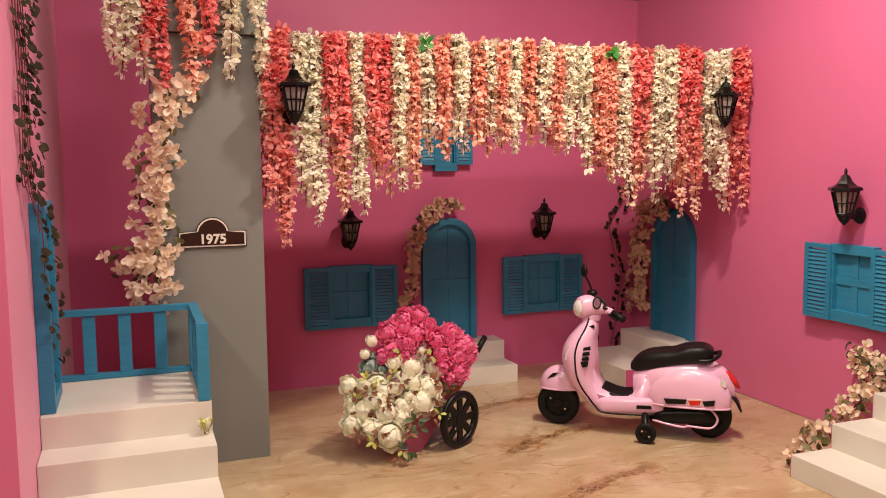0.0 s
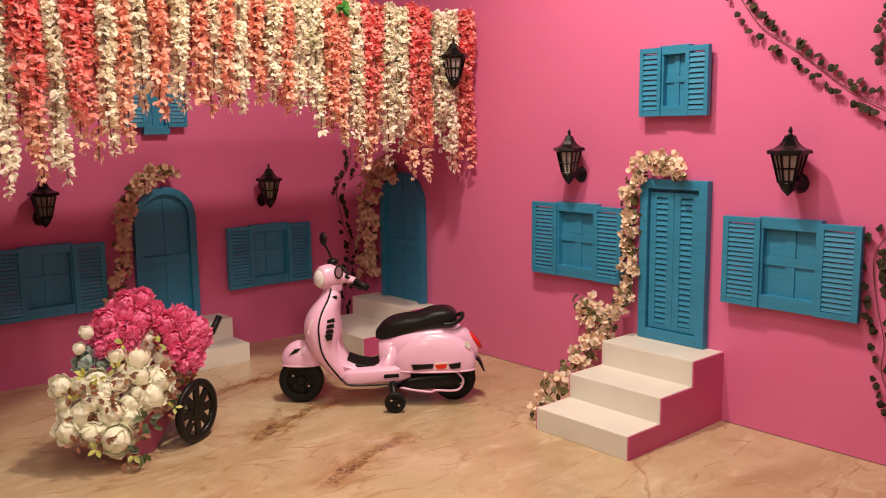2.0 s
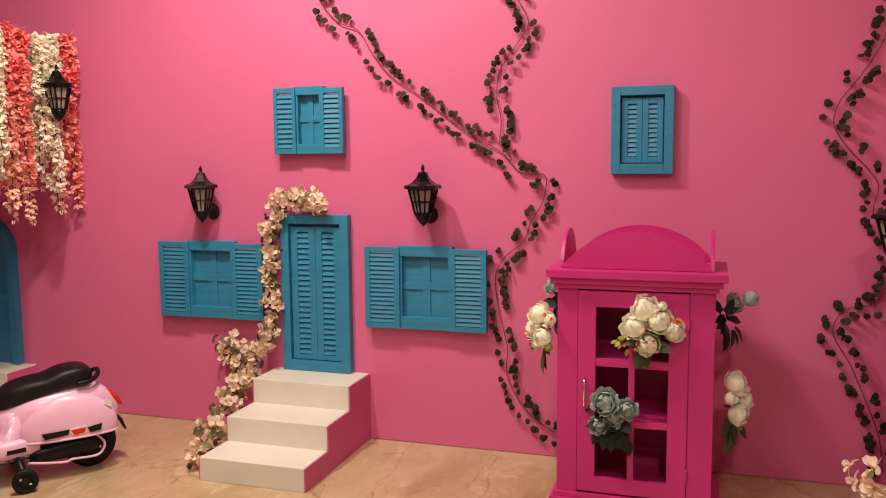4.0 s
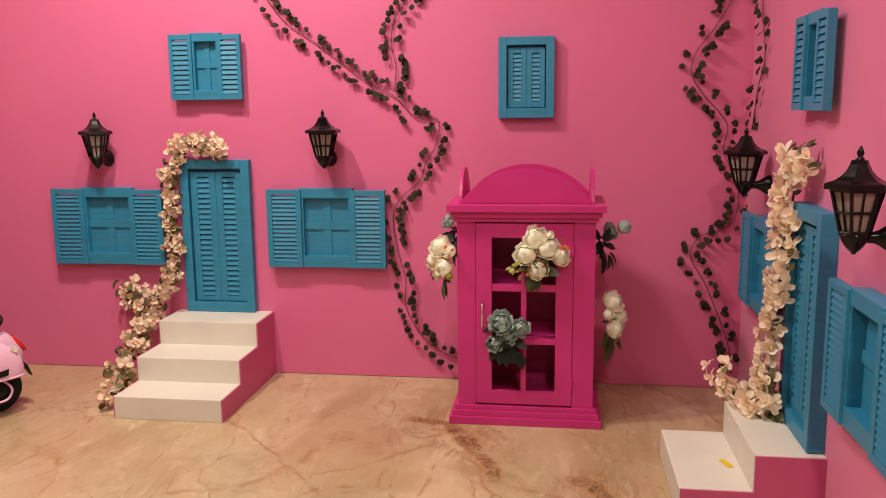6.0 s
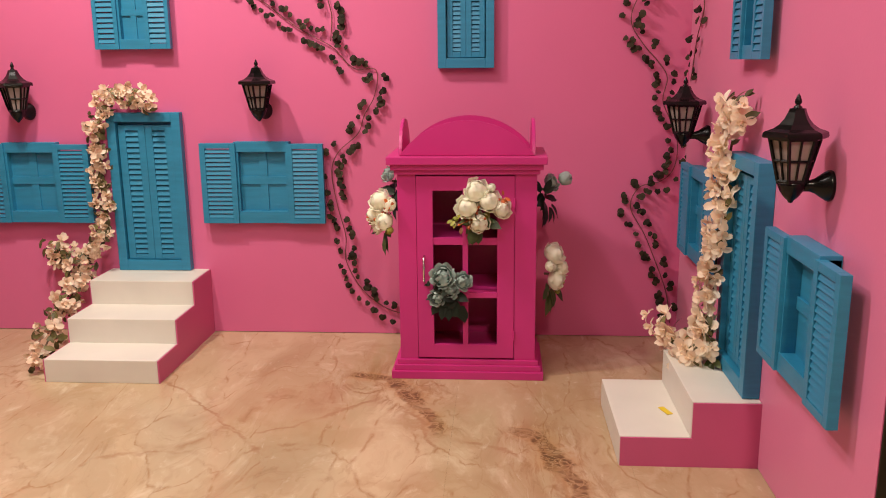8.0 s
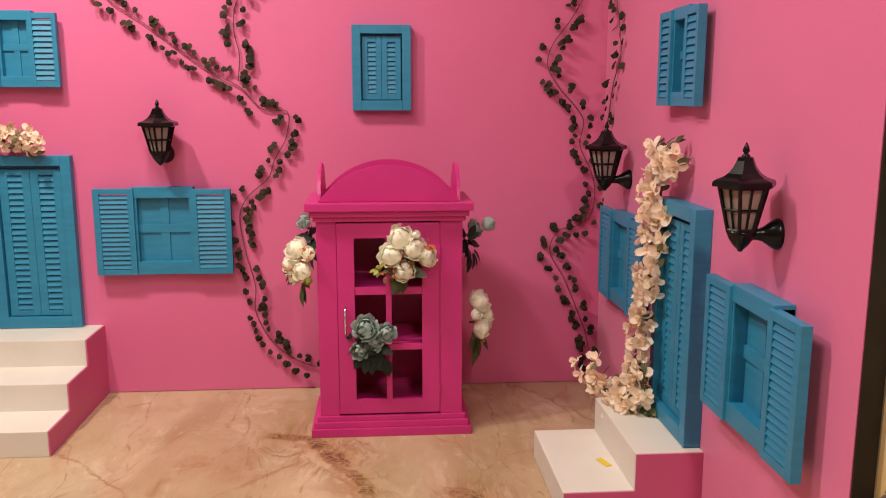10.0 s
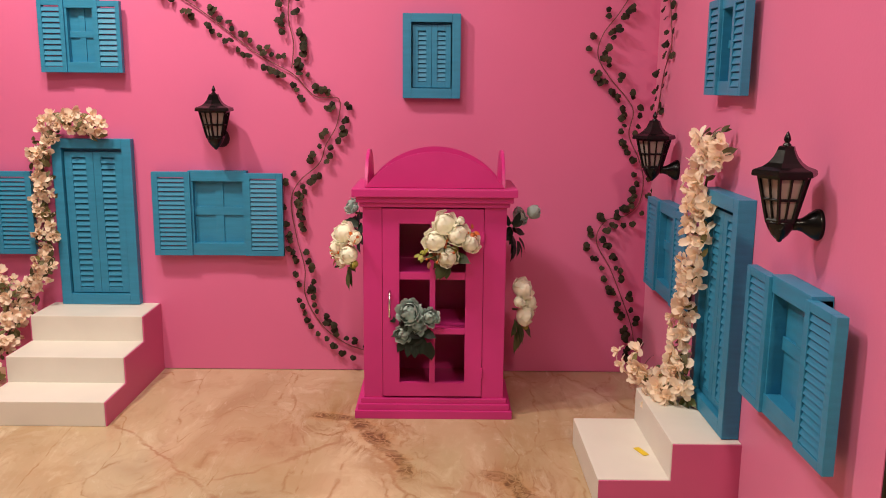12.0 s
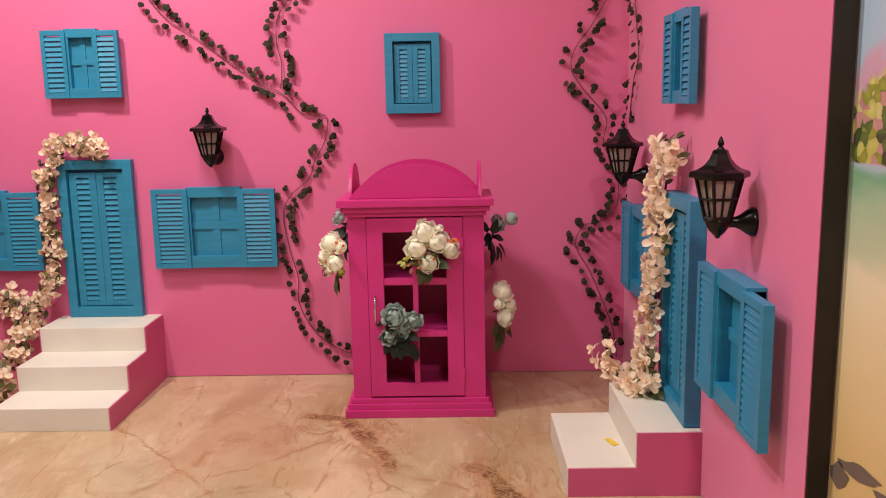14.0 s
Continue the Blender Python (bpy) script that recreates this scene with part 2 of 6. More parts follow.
    streaks = nt.nodes.new("ShaderNodeTexNoise")
    streaks.inputs["Scale"].default_value, streaks.inputs["Detail"].default_value, streaks.inputs["Roughness"].default_value = 12.0, 9, 0.7
    nt.links.new(mx.outputs[0], streaks.inputs["Vector"])
    c = mixed(mult(wide, ranged(streaks.outputs["Fac"], 0.44, 0.60, 0.0, 0.75)), c, (0.30, 0.155, 0.062, 1))
    c = mixed(mult(mult(wide, veins(10.0, 0.0, 0.05)), ranged(blot.outputs["Fac"], 0.42, 0.56, 0.0, 0.7)), c, (0.26, 0.125, 0.048, 1))
    c = mixed(mult(fine, patchy), c, (0.34, 0.18, 0.09, 1))
    c = mixed(mult(mult(halo, 0.65), patchy), c, (0.43, 0.235, 0.10, 1))
    # filled brown stones with pale seams inside the bands
    c = mixed(mult(mult(core, 0.85), patchy), c, (0.26, 0.138, 0.058, 1))
    c = mixed(mult(mult(core, ranged(cell.outputs[0], 0.02, 0.10, 1.0, 0.0)), ranged(blot.outputs["Fac"], 0.40, 0.54, 0.8, 0.0)), c, (0.17, 0.088, 0.040, 1))
    stones = ranged(cell.outputs[0], 0.05, 0.16, 0.0, 1.0)
    c = mixed(mult(mult(core, stones), ranged(blot.outputs["Fac"], 0.44, 0.56, 0.05, 0.85)), c, (0.13, 0.068, 0.032, 1))
    c = mixed(mult(mult(core, ranged(cell.outputs[0], 0.0, 0.04, 1.0, 0.0)), ranged(blot.outputs["Fac"], 0.44, 0.54, 0.0, 0.55)), c, (0.52, 0.38, 0.23, 1))
    nt.links.new(c, b.inputs["Base Color"])
    b.inputs["Roughness"].default_value = 0.16
    rr = nt.nodes.new("ShaderNodeMapRange")
    rr.inputs["To Min"].default_value, rr.inputs["To Max"].default_value = 0.10, 0.26
    nt.links.new(n1.outputs["Fac"], rr.inputs[0])
    nt.links.new(rr.outputs[0], b.inputs["Roughness"])
    return m


MARBLE = marble()
GROUT = paint("beige_tile_joint", (0.40, 0.275, 0.15), 0.4, 20, 0.1, 0.1, 90)


# ---------------------------------------------------------------- mesh helpers
def mesh_of(name, bm, material, smooth=False):
    me = bpy.data.meshes.new(name)
    bmesh.ops.recalc_face_normals(bm, faces=bm.faces[:])
    bm.to_mesh(me)
    bm.free()
    me.materials.append(material)
    if smooth:
        for p in me.polygons:
            p.use_smooth = True
    return me


def part(name, bm, material, parent, label="", smooth=False):
    ob = new(name, mesh_of(name, bm, material, smooth))
    ob.parent = parent
    return tagged(ob, label)


def thing(name, m, label, category, group="", kind=""):
    ob = new(name)
    ob.empty_display_size = 0.05
    ob.matrix_world = m
    return tagged(ob, label, category, group, kind)


def box(x0, x1, y0, y1, z0, z1, bevel=0.0, bm=None):
    bm = bm or bmesh.new()
    made = bmesh.ops.create_cube(bm, size=1, matrix=Matrix.LocRotScale(
        ((x0 + x1) / 2, (y0 + y1) / 2, (z0 + z1) / 2), None, (x1 - x0, y1 - y0, z1 - z0)))
    if bevel:
        edges = list({e for v in made["verts"] for e in v.link_edges})
        bmesh.ops.bevel(bm, geom=edges, offset=bevel, segments=2, affect="EDGES", profile=0.7)
    return bm


def prism(outline, y0, y1, bevel=0.0, bm=None):
    """An outline of (x, z) points, from y0 to y1."""
    bm = bm or bmesh.new()
    lo = [bm.verts.new((x, y0, z)) for x, z in outline]
    hi = [bm.verts.new((x, y1, z)) for x, z in outline]
    n = len(outline)
    faces = [bm.faces.new(lo), bm.faces.new(hi[::-1])]
    for i in range(n):
        faces.append(bm.faces.new((lo[i], hi[i], hi[(i + 1) % n], lo[(i + 1) % n])))
    if bevel:
        bmesh.ops.recalc_face_normals(bm, faces=bm.faces[:])
        bmesh.ops.bevel(bm, geom=list({e for f in faces[:2] for e in f.edges}), offset=bevel, segments=2, affect="EDGES")
    return bm


def lathe(profile, steps=24, bm=None, m=None):
    """Turned about z: profile of (radius, z)."""
    bm = bm or bmesh.new()
    m = m or Matrix()
    rings = []
    for r, z in profile:
        if r < 1e-5:
            rings.append([bm.verts.new(m @ Vector((0, 0, z)))])
        else:
            rings.append([bm.verts.new(m @ Vector((r * math.cos(2 * math.pi * i / steps), r * math.sin(2 * math.pi * i / steps), z))) for i in range(steps)])
    for a, b in zip(rings, rings[1:]):
        for i in range(steps):
            j = (i + 1) % steps
            if len(a) == 1 and len(b) > 1:
                bm.faces.new((a[0], b[j], b[i]))
            elif len(b) == 1 and len(a) > 1:
                bm.faces.new((a[i], a[j], b[0]))
            elif len(a) > 1:
                bm.faces.new((a[i], a[j], b[j], b[i]))
    return bm


def spline(points, steps=8):
    """Points along a smooth line through the given ones."""
    p = [Vector(q) for q in points]
    p = [2 * p[0] - p[1]] + p + [2 * p[-1] - p[-2]]
    out = []
    for i in range(1, len(p) - 2):
        for k in range(steps):
            t = k / steps
            a, b, c, d = p[i - 1:i + 3]
            out.append(0.5 * (2 * b + (c - a) * t + (2 * a - 5 * b + 4 * c - d) * t * t + (3 * b - a - 3 * c + d) * t ** 3))
    return out + [p[-2]]


def tube(points, radius, sides=8, bm=None, taper=1.0):
    bm = bm or bmesh.new()
    points = [Vector(p) for p in points]
    rings, n = [], len(points)
    side = None
    for i, p in enumerate(points):
        d = (points[min(i + 1, n - 1)] - points[max(i - 1, 0)]).normalized()
        if side is None:
            side = d.orthogonal().normalized()
        side = (side - side.dot(d) * d).normalized()
        up = d.cross(side)
        r = radius[i] if isinstance(radius, (list, tuple)) else radius * (1 + (taper - 1) * i / max(1, n - 1))
        rings.append([bm.verts.new(p + r * (math.cos(2 * math.pi * k / sides) * side + math.sin(2 * math.pi * k / sides) * up)) for k in range(sides)])
    for a, b in zip(rings, rings[1:]):
        for k in range(sides):
            bm.faces.new((a[k], a[(k + 1) % sides], b[(k + 1) % sides], b[k]))
    bm.faces.new(rings[0][::-1])
    bm.faces.new(rings[-1])
    return bm


def structure(name, bm, material, label, category, smooth=False):
    return tagged(new(name, mesh_of(name, bm, material, smooth)), label, category, kind="structure")


# ---------------------------------------------------------------- the large structure
TOP = 2.64
XA, XR, YL, YEND = -1.055, 4.335, -3.91, -2.28
XC = 0.187  # front of the grey column and of the flower beam
floor = structure("floor", box(-3.0, 8.0, -8.0, 0.2, -0.1, -0.004), GROUT, "polished beige marble tile floor with brown veins", "floor")
structure("wall_main", box(XA, XR + 0.1, 0.0, 0.1, 0.003, TOP), PINK, "plain pink painted partition wall", "wall")
structure("wall_alcove", box(XA - 0.1, XA, -4.0, 0.1, 0.0, TOP), PINK, "pink painted wall at the back of the alcove", "wall")
structure("wall_right", box(XR, XR + 0.055, YEND, 0.0, 0.003, TOP), PINK, "pink painted side partition wall", "wall")
structure("wall_left", box(XA, 1.50, YL - 0.32, YL, 0.0, TOP, 0.003), PINK, "thick pink painted wall beside the white stairs", "wall")
structure("hall_wall_back", box(-3.0, 8.0, 0.16, 0.3, 0.0, 3.6), SHELL, "grey painted wall of the hall", "wall")
structure("hall_wall_east", box(8.0, 8.1, -8.0, 0.3, 0.0, 3.6), SHELL, "grey painted wall of the hall", "wall")
structure("hall_wall_west", box(-3.1, -3.0, -8.0, 0.3, 0.0, 3.6), SHELL, "grey painted wall of the hall", "wall")
structure("hall_wall_south", box(-3.1, 8.1, -8.1, -8.0, 0.0, 3.6), SHELL, "grey painted wall of the hall", "wall")
structure("ceiling", box(-3.1, 8.1, -8.1, 0.3, 3.6, 3.7), SHELL, "grey painted hall ceiling", "ceiling")
structure("column", box(0.02, XC, -3.44, -2.943, 0.0, 2.075, 0.003), GREY, "grey painted square column with a plaque", "column")
structure("beam", box(0.06, XC - 0.02, -2.94, 0.0, 1.98, 2.075, 0.003), PINK, "pink painted beam behind hanging flowers", "beam")
structure("beam_cap", box(-0.02, XC + 0.03, -3.46, -2.90, 2.078, TOP, 0.003), GREY, "grey painted box on top of the column", "beam")


# ---------------------------------------------------------------- steps
def steps_thing(m, width, rises, goes, label, side_material=None, group="white painted steps"):
    """White steps against a wall: wall at y = 0, descending towards -y. goes: depth of each tread from the wall."""
    ob = thing("steps", m, label, "steps", group)
    n = len(rises)
    front = 0.0
    for i, (z, g) in enumerate(zip(rises, goes)):  # from the top down
        y0 = -(front + g)
        e = 0.0 if side_material else 0.006
        part("step", box(e, width - e, y0, -front - (0.0 if i == 0 else 0.0), 0.0, z, 0.004), WHITE, ob)
        front += g
    for x in () if side_material else (0.0, width):
        outline, y = [(0.0, 0.0)], 0.0
        outline.append((0.0, rises[0] - 0.003))
        for i, (z, g) in enumerate(zip(rises, goes)):
            y -= g
            outline.append((y + 0.003, z - 0.003))
            outline.append((y + 0.003, (rises[i + 1] - 0.003) if i + 1 < n else 0.0))
        bm = bmesh.new()
        dx = 0.0055
        a = x if x == 0.0 else x - dx
        lo = [bm.verts.new((a, p, q)) for p, q in outline]
        hi = [bm.verts.new((a + dx, p, q)) for p, q in outline]
        bm.faces.new(lo)
        bm.faces.new(hi[::-1])
        for i in range(len(outline)):
            j = (i + 1) % len(outline)
            bm.faces.new((lo[i], lo[j], hi[j], hi[i]))
        part("side_panel", bm, PINKSIDE, ob, "pink painted side panel")
    return ob


steps_thing(pose(1.378, 0, 0), 0.535, [0.345, 0.225, 0.108], [0.26, 0.25, 0.237], "white painted three-step stair with pink sides")
steps_thing(pose(XR, -0.876, 0, 0, 0, -90), 0.551, [0.243, 0.111], [0.235, 0.245], "white painted two-step stair with pink side")
steps_thing(pose(-0.886, 0, 0), 0.67, [0.25, 0.125], [0.225, 0.38], "white painted low steps with pink sides below an arched door")
steps_thing(pose(XA, -1.86, 0, 0, 0, 90), 0.695, [0.245, 0.118], [0.185, 0.215], "white painted low steps below an arched door", WHITE)
steps_thing(pose(0.265, YL + 0.002, 0, 0, 0, 90), 0.635, [0.505, 0.379, 0.252, 0.126], [0.614, 0.19, 0.22, 0.20], "white painted four-step stair with a railed landing", WHITE)


# ---------------------------------------------------------------- windows and doors
SLATS = {}


def slat_mesh(w, pitch):
    key = (round(w, 4), round(pitch, 4))
    if key not in SLATS:
        bm = box(-w / 2, w / 2, -0.0022, 0.0022, -pitch * 0.42, pitch * 0.42)
        bmesh.ops.rotate(bm, verts=bm.verts[:], cent=(0, 0, 0), matrix=Matrix.Rotation(radians(-20), 3, "X"))
        SLATS[key] = mesh_of("slat", bm, TEAL)
    return SLATS[key]


def louvre(parent, name, x0, x1, z0, z1, y, thick, count, stile=0.026, rail=0.026, back=True):
    """A louvred leaf: stiles, rails and a thin back in one mesh, each slat below it. y: its front."""
    bm = bmesh.new()
    for b in ((x0, x0 + stile, z0, z1), (x1 - stile, x1, z0, z1), (x0 + stile, x1 - stile, z0, z0 + rail), (x0 + stile, x1 - stile, z1 - rail, z1)):
        box(b[0], b[1], y, y + thick, b[2], b[3], 0.0022, bm)
    if back:
        box(x0 + stile - 0.002, x1 - stile + 0.002, y + thick - 0.006, y + thick - 0.002, z0 + rail - 0.002, z1 - rail + 0.002, 0, bm)
    leaf = part(name, bm, TEAL, parent)
    pitch = (z1 - z0 - 2 * rail) / (count + 0.15)
    me = slat_mesh(x1 - x0 - 2 * stile, pitch)
    for i in range(count):
        s = new("slat", me)
        s.parent = leaf
        s.matrix_basis = pose((x0 + x1) / 2, y + 0.007, z0 + rail + (i + 0.52) * pitch)
    return leaf


def shutter_window(m, W, H, left, right, label, count=11, tall=0.0, depth=0.058):
    """A dummy window with two louvred shutters folded open beside a four-pane middle."""
    ob = thing("shutter_window", m, label, "window", "teal dummy windows")
    c0, c1 = left - 0.012, W - right + 0.012
    f = 0.040 if W > 0.5 else 0.028
    part("backboard", box(c0 + 0.002, c1 - 0.002, -0.014, -0.001, 0.004, H + 0.001), TEAL, ob)
    part("top_rail", box(c0, c1, -depth + 0.010, -0.001, H - 0.045 * H / 0.41, H + 0.006, 0.0022), TEAL, ob)
    part("bottom_rail", box(c0, c1, -depth + 0.010, -0.001, 0.0, 0.06 * H / 0.41, 0.0022), TEAL, ob)
    for x in (c0, c1 - 0.022):
        part("jamb", box(x, x + 0.022, -depth + 0.013, -0.001, -tall + 0.004, H - 0.006), TEAL, ob)
    xm, zm = (left + W - right) / 2, H * 0.53
    part("muntin", box(xm - f / 2, xm + f / 2, -0.021, -0.013, 0.05 * H / 0.41, H - 0.04 * H / 0.41, 0.0015), TEAL, ob)
    part("muntin", box(c0 + 0.004, c1 - 0.004, -0.022, -0.013, zm - f / 2, zm + f / 2, 0.0015), TEAL, ob)
    louvre(ob, "shutter", 0.0, left, -tall, H, -depth, 0.030, count, stile=0.029 if W > 0.5 else 0.020, back=False)
    louvre(ob, "shutter", W - right, W, -tall, H - 0.004, -depth, 0.030, count, stile=0.029 if W > 0.5 else 0.020, back=False)
    return ob


wide = shutter_window(pose(1.917, 0, 0.600), 0.63, 0.408, 0.185, 0.185, "teal painted wooden dummy window with open louvred shutters", 16)
copy_thing(wide, pose(0.707, 0, 0.600))
copy_thing(wide, pose(XA, -2.52, 0.388, 0, 0, 90))
copy_thing(wide, pose(XA, -1.107, 0.394, 0, 0, 90))
shutter_window(pose(XR, -1.535, 0.473, 0, 0, -90), 0.602, 0.413, 0.178, 0.178, "teal painted wooden dummy window with open louvred shutters", 16, 0.0, 0.070)
copy_thing(wide, pose(XR, -0.19, 0.520, 0, 0, -90))
small = shutter_window(pose(1.432, 0, 1.472), 0.382, 0.33, 0.122, 0.122, "small teal dummy window with louvred shutters", 11)
copy_thing(small, pose(XR, -0.935, 1.397, 0, 0, -90))
shutter_window(pose(XA, -1.72, 1.412, 0, 0, 90), 0.382, 0.358, 0.122, 0.122, "small teal dummy window half hidden by hanging flowers", 11, -0.043)


def louvre_door(name, m, W, H, depth, rim, count, label, category, head=0.03):
    ob = thing(name, m, label, category)
    bm = bmesh.new()
    for b in ((0, rim, 0, H), (W - rim, W, 0, H), (rim, W - rim, 0, rim * 1.15), (rim, W - rim, H - rim, H)):
        box(b[0], b[1], -depth, -0.001, b[2], b[3], 0.0025, bm)
    part("frame", bm, TEAL, ob)
    part("backboard", box(rim, W - rim, -0.005, -0.001, rim, H - rim), TEAL, ob)
    mid = W / 2
    z1 = H - rim - head * 0.6
    louvre(ob, "leaf", rim + 0.006, mid - 0.0006, rim * 1.15 + 0.004, z1, -depth * 0.62, depth * 0.4, count, stile=0.038 * W / 0.4, rail=0.026, back=False)
    louvre(ob, "leaf", mid + 0.0006, W - rim - 0.006, rim * 1.15 + 0.004, z1, -depth * 0.62, depth * 0.4, count, stile=0.038 * W / 0.4, rail=0.026, back=False)
    return ob


louvre_door("louvred_door", pose(1.442, 0, 0.347), 0.382, 0.815, 0.045, 0.046, 23, "teal painted louvred double door above white steps", "door")
louvre_door("louvred_door", pose(XR, -1.000, 0.246, 0, 0, -90), 0.392, 0.820, 0.060, 0.048, 23, "teal painted louvred double door above two white steps", "door")
louvre_door("louvred_door", pose(0.84, YL, 0.507, 0, 0, 180), 0.340, 0.815, 0.056, 0.046, 23, "teal painted louvred door at the stair landing", "door")
louvre_door("louvred_window", pose(3.127, 0, 1.366), 0.272, 0.390, 0.046, 0.040, 11, "teal painted louvred dummy window hung on pink wall", "window", 0.02)


def arch_outline(W, H, inset=0.0, foot=0.0, steps=18):
    r = W / 2 - inset
    pts = [(inset, foot), (W - inset, foot)]
    zc = H - W / 2
    return pts + [(W / 2 + r * math.cos(math.pi * k / steps), zc + r * math.sin(math.pi * k / steps)) for k in range(steps + 1)]


def arched_door(m, W, H, label):
    ob = thing("arched_door", m, label, "door", "arched teal doors")
    rim = 0.045
    out, inn = arch_outline(W, H), arch_outline(W, H, rim, 0.0)
    bm = bmesh.new()
    n = len(out)
    ring = [[bm.verts.new((x, y, z)) for x, z in line] for y in (-0.048, -0.001) for line in (out, inn)]
    of, nf, ob_, nb = ring
    for i in range(1, n):
        j = (i + 1) % n
        if i == n - 1:
            j = 0
        bm.faces.new((of[i], of[j], nf[j], nf[i]))
        bm.faces.new((of[i], ob_[i], ob_[j], of[j]))
        bm.faces.new((nf[i], nf[j], nb[j], nb[i]))
    part("frame", bm, TEAL, ob)
    part("panel", prism(arch_outline(W, H, rim - 0.002, 0.0), -0.020, -0.001), TEAL, ob)
    part("middle_joint", box(W / 2 - 0.006, W / 2 + 0.006, -0.026, -0.018, 0.0, H - rim - 0.002, 0.001), TEAL, ob)
    part("cross_rail", box(rim, W - rim, -0.030, -0.018, 0.37, 0.42, 0.0015), TEAL, ob)
    return ob


arched = arched_door(pose(XA, -1.705, 0.247, 0, 0, 90), 0.392, 0.845, "teal painted arched double door framed by dried-looking flowers")
arched_door(pose(-0.765, 0, 0.252), 0.455, 0.885, "teal painted arched door above low white steps")


# ---------------------------------------------------------------- wall lanterns
def lantern(m, label="black plastic wall lantern with frosted panes"):
    ob = thing("wall_lantern", m, label, "lamp", "black wall lanterns")
    c = Matrix.Translation((0, -0.120, 0))
    turn = Matrix.Rotation(radians(30), 4, "Z")  # one corner points away from the wall
    six = lambda prof: lathe(prof, 6, None, c @ turn)
    part("roof", six([(0.078, 0.134), (0.099, 0.132), (0.101, 0.136), (0.099, 0.146), (0.094, 0.149), (0.070, 0.156), (0.052, 0.167), (0.037, 0.183), (0.028, 0.200), (0.025, 0.209), (0.018, 0.211), (0.0, 0.212)]), BLACKLAMP, ob)
    part("finial", lathe([(0.013, 0.210), (0.012, 0.215), (0.006, 0.219), (0.011, 0.226), (0.010, 0.232), (0.005, 0.243), (0.0, 0.250)], 10, None, c), BLACKLAMP, ob, smooth=True)
    r = lambda z: 0.043 + (z - 0.011) * 0.285
    part("pane", six([(r(0.012) - 0.005, 0.012), (r(0.134) - 0.005, 0.134)]), FROST, ob, "frosted grey pane")
    for k in range(6):
        a, b = math.pi / 3 * k + radians(30), math.pi / 3 * (k + 1) + radians(30)
        corner = [c @ Vector((r(z) * math.cos(a), r(z) * math.sin(a), z)) for z in (0.008, 0.138)]
        part("corner_bar", tube(corner, 0.0064, 6), BLACKLAMP, ob)
        mid = [c @ Vector((r(z) * (math.cos(a) + math.cos(b)) / 2, r(z) * (math.sin(a) + math.sin(b)) / 2, z)) for z in (0.008, 0.138)]
        part("glazing_bar", tube(mid, 0.0040, 6), BLACKLAMP, ob)
    for z, t in ((0.013, 0.0065), (0.070, 0.0042), (0.131, 0.0065)):
        ring = [c @ Vector((r(z) * math.cos(math.pi / 3 * k + radians(30)), r(z) * math.sin(math.pi / 3 * k + radians(30)), z)) for k in range(7)]
        part("ring", tube([p for q, w in zip(ring, ring[1:]) for p in (q, q.lerp(w, 0.03), q.lerp(w, 0.97))] + [ring[-1]], t, 6), BLACKLAMP, ob)
    part("base", lathe([(0.0, -0.048), (0.007, -0.046), (0.010, -0.040), (0.016, -0.036), (0.026, -0.026), (0.036, -0.012), (0.043, 0.002), (0.045, 0.010), (0.0, 0.012)], 18, None, c), BLACKLAMP, ob, smooth=True)
    back = Matrix.Rotation(radians(90), 4, "X")
    part("wall_mount", lathe([(0.042, 0.0), (0.044, 0.006), (0.042, 0.014), (0.032, 0.032), (0.021, 0.050), (0.016, 0.066), (0.016, 0.100), (0.0, 0.100)], 20, None, back), BLACKLAMP, ob, smooth=True)
    return ob


lamp = lantern(pose(2.252, 0, 1.168) @ Matrix.Diagonal((0.90, 0.96, 1, 1)))
for m in (pose(1.026, 0, 1.168) @ Matrix.Diagonal((0.90, 0.96, 1, 1)), pose(XR, -1.845, 1.060, 0, 0, -90) @ Matrix.Diagonal((0.92, 0.92, 1, 1)), pose(XR, -0.455, 1.075, 0, 0, -90) @ Matrix.Diagonal((0.92, 0.96, 1, 1)),
          pose(XA, -0.818, 0.968, 0, 0, 90) @ Matrix.Diagonal((0.92, 0.96, 1, 1)), pose(XA, -2.222, 0.955, 0, 0, 90) @ Matrix.Diagonal((0.92, 0.96, 1, 1)),
          pose(XC + 0.035, -2.80, 1.695, 0, 0, 90) @ Matrix.Diagonal((0.94, 0.94, 1, 1)), pose(XC + 0.005, -0.285, 1.700, 0, 0, 90) @ Matrix.Diagonal((0.94, 0.94, 1, 1))):
    copy_thing(lamp, m)


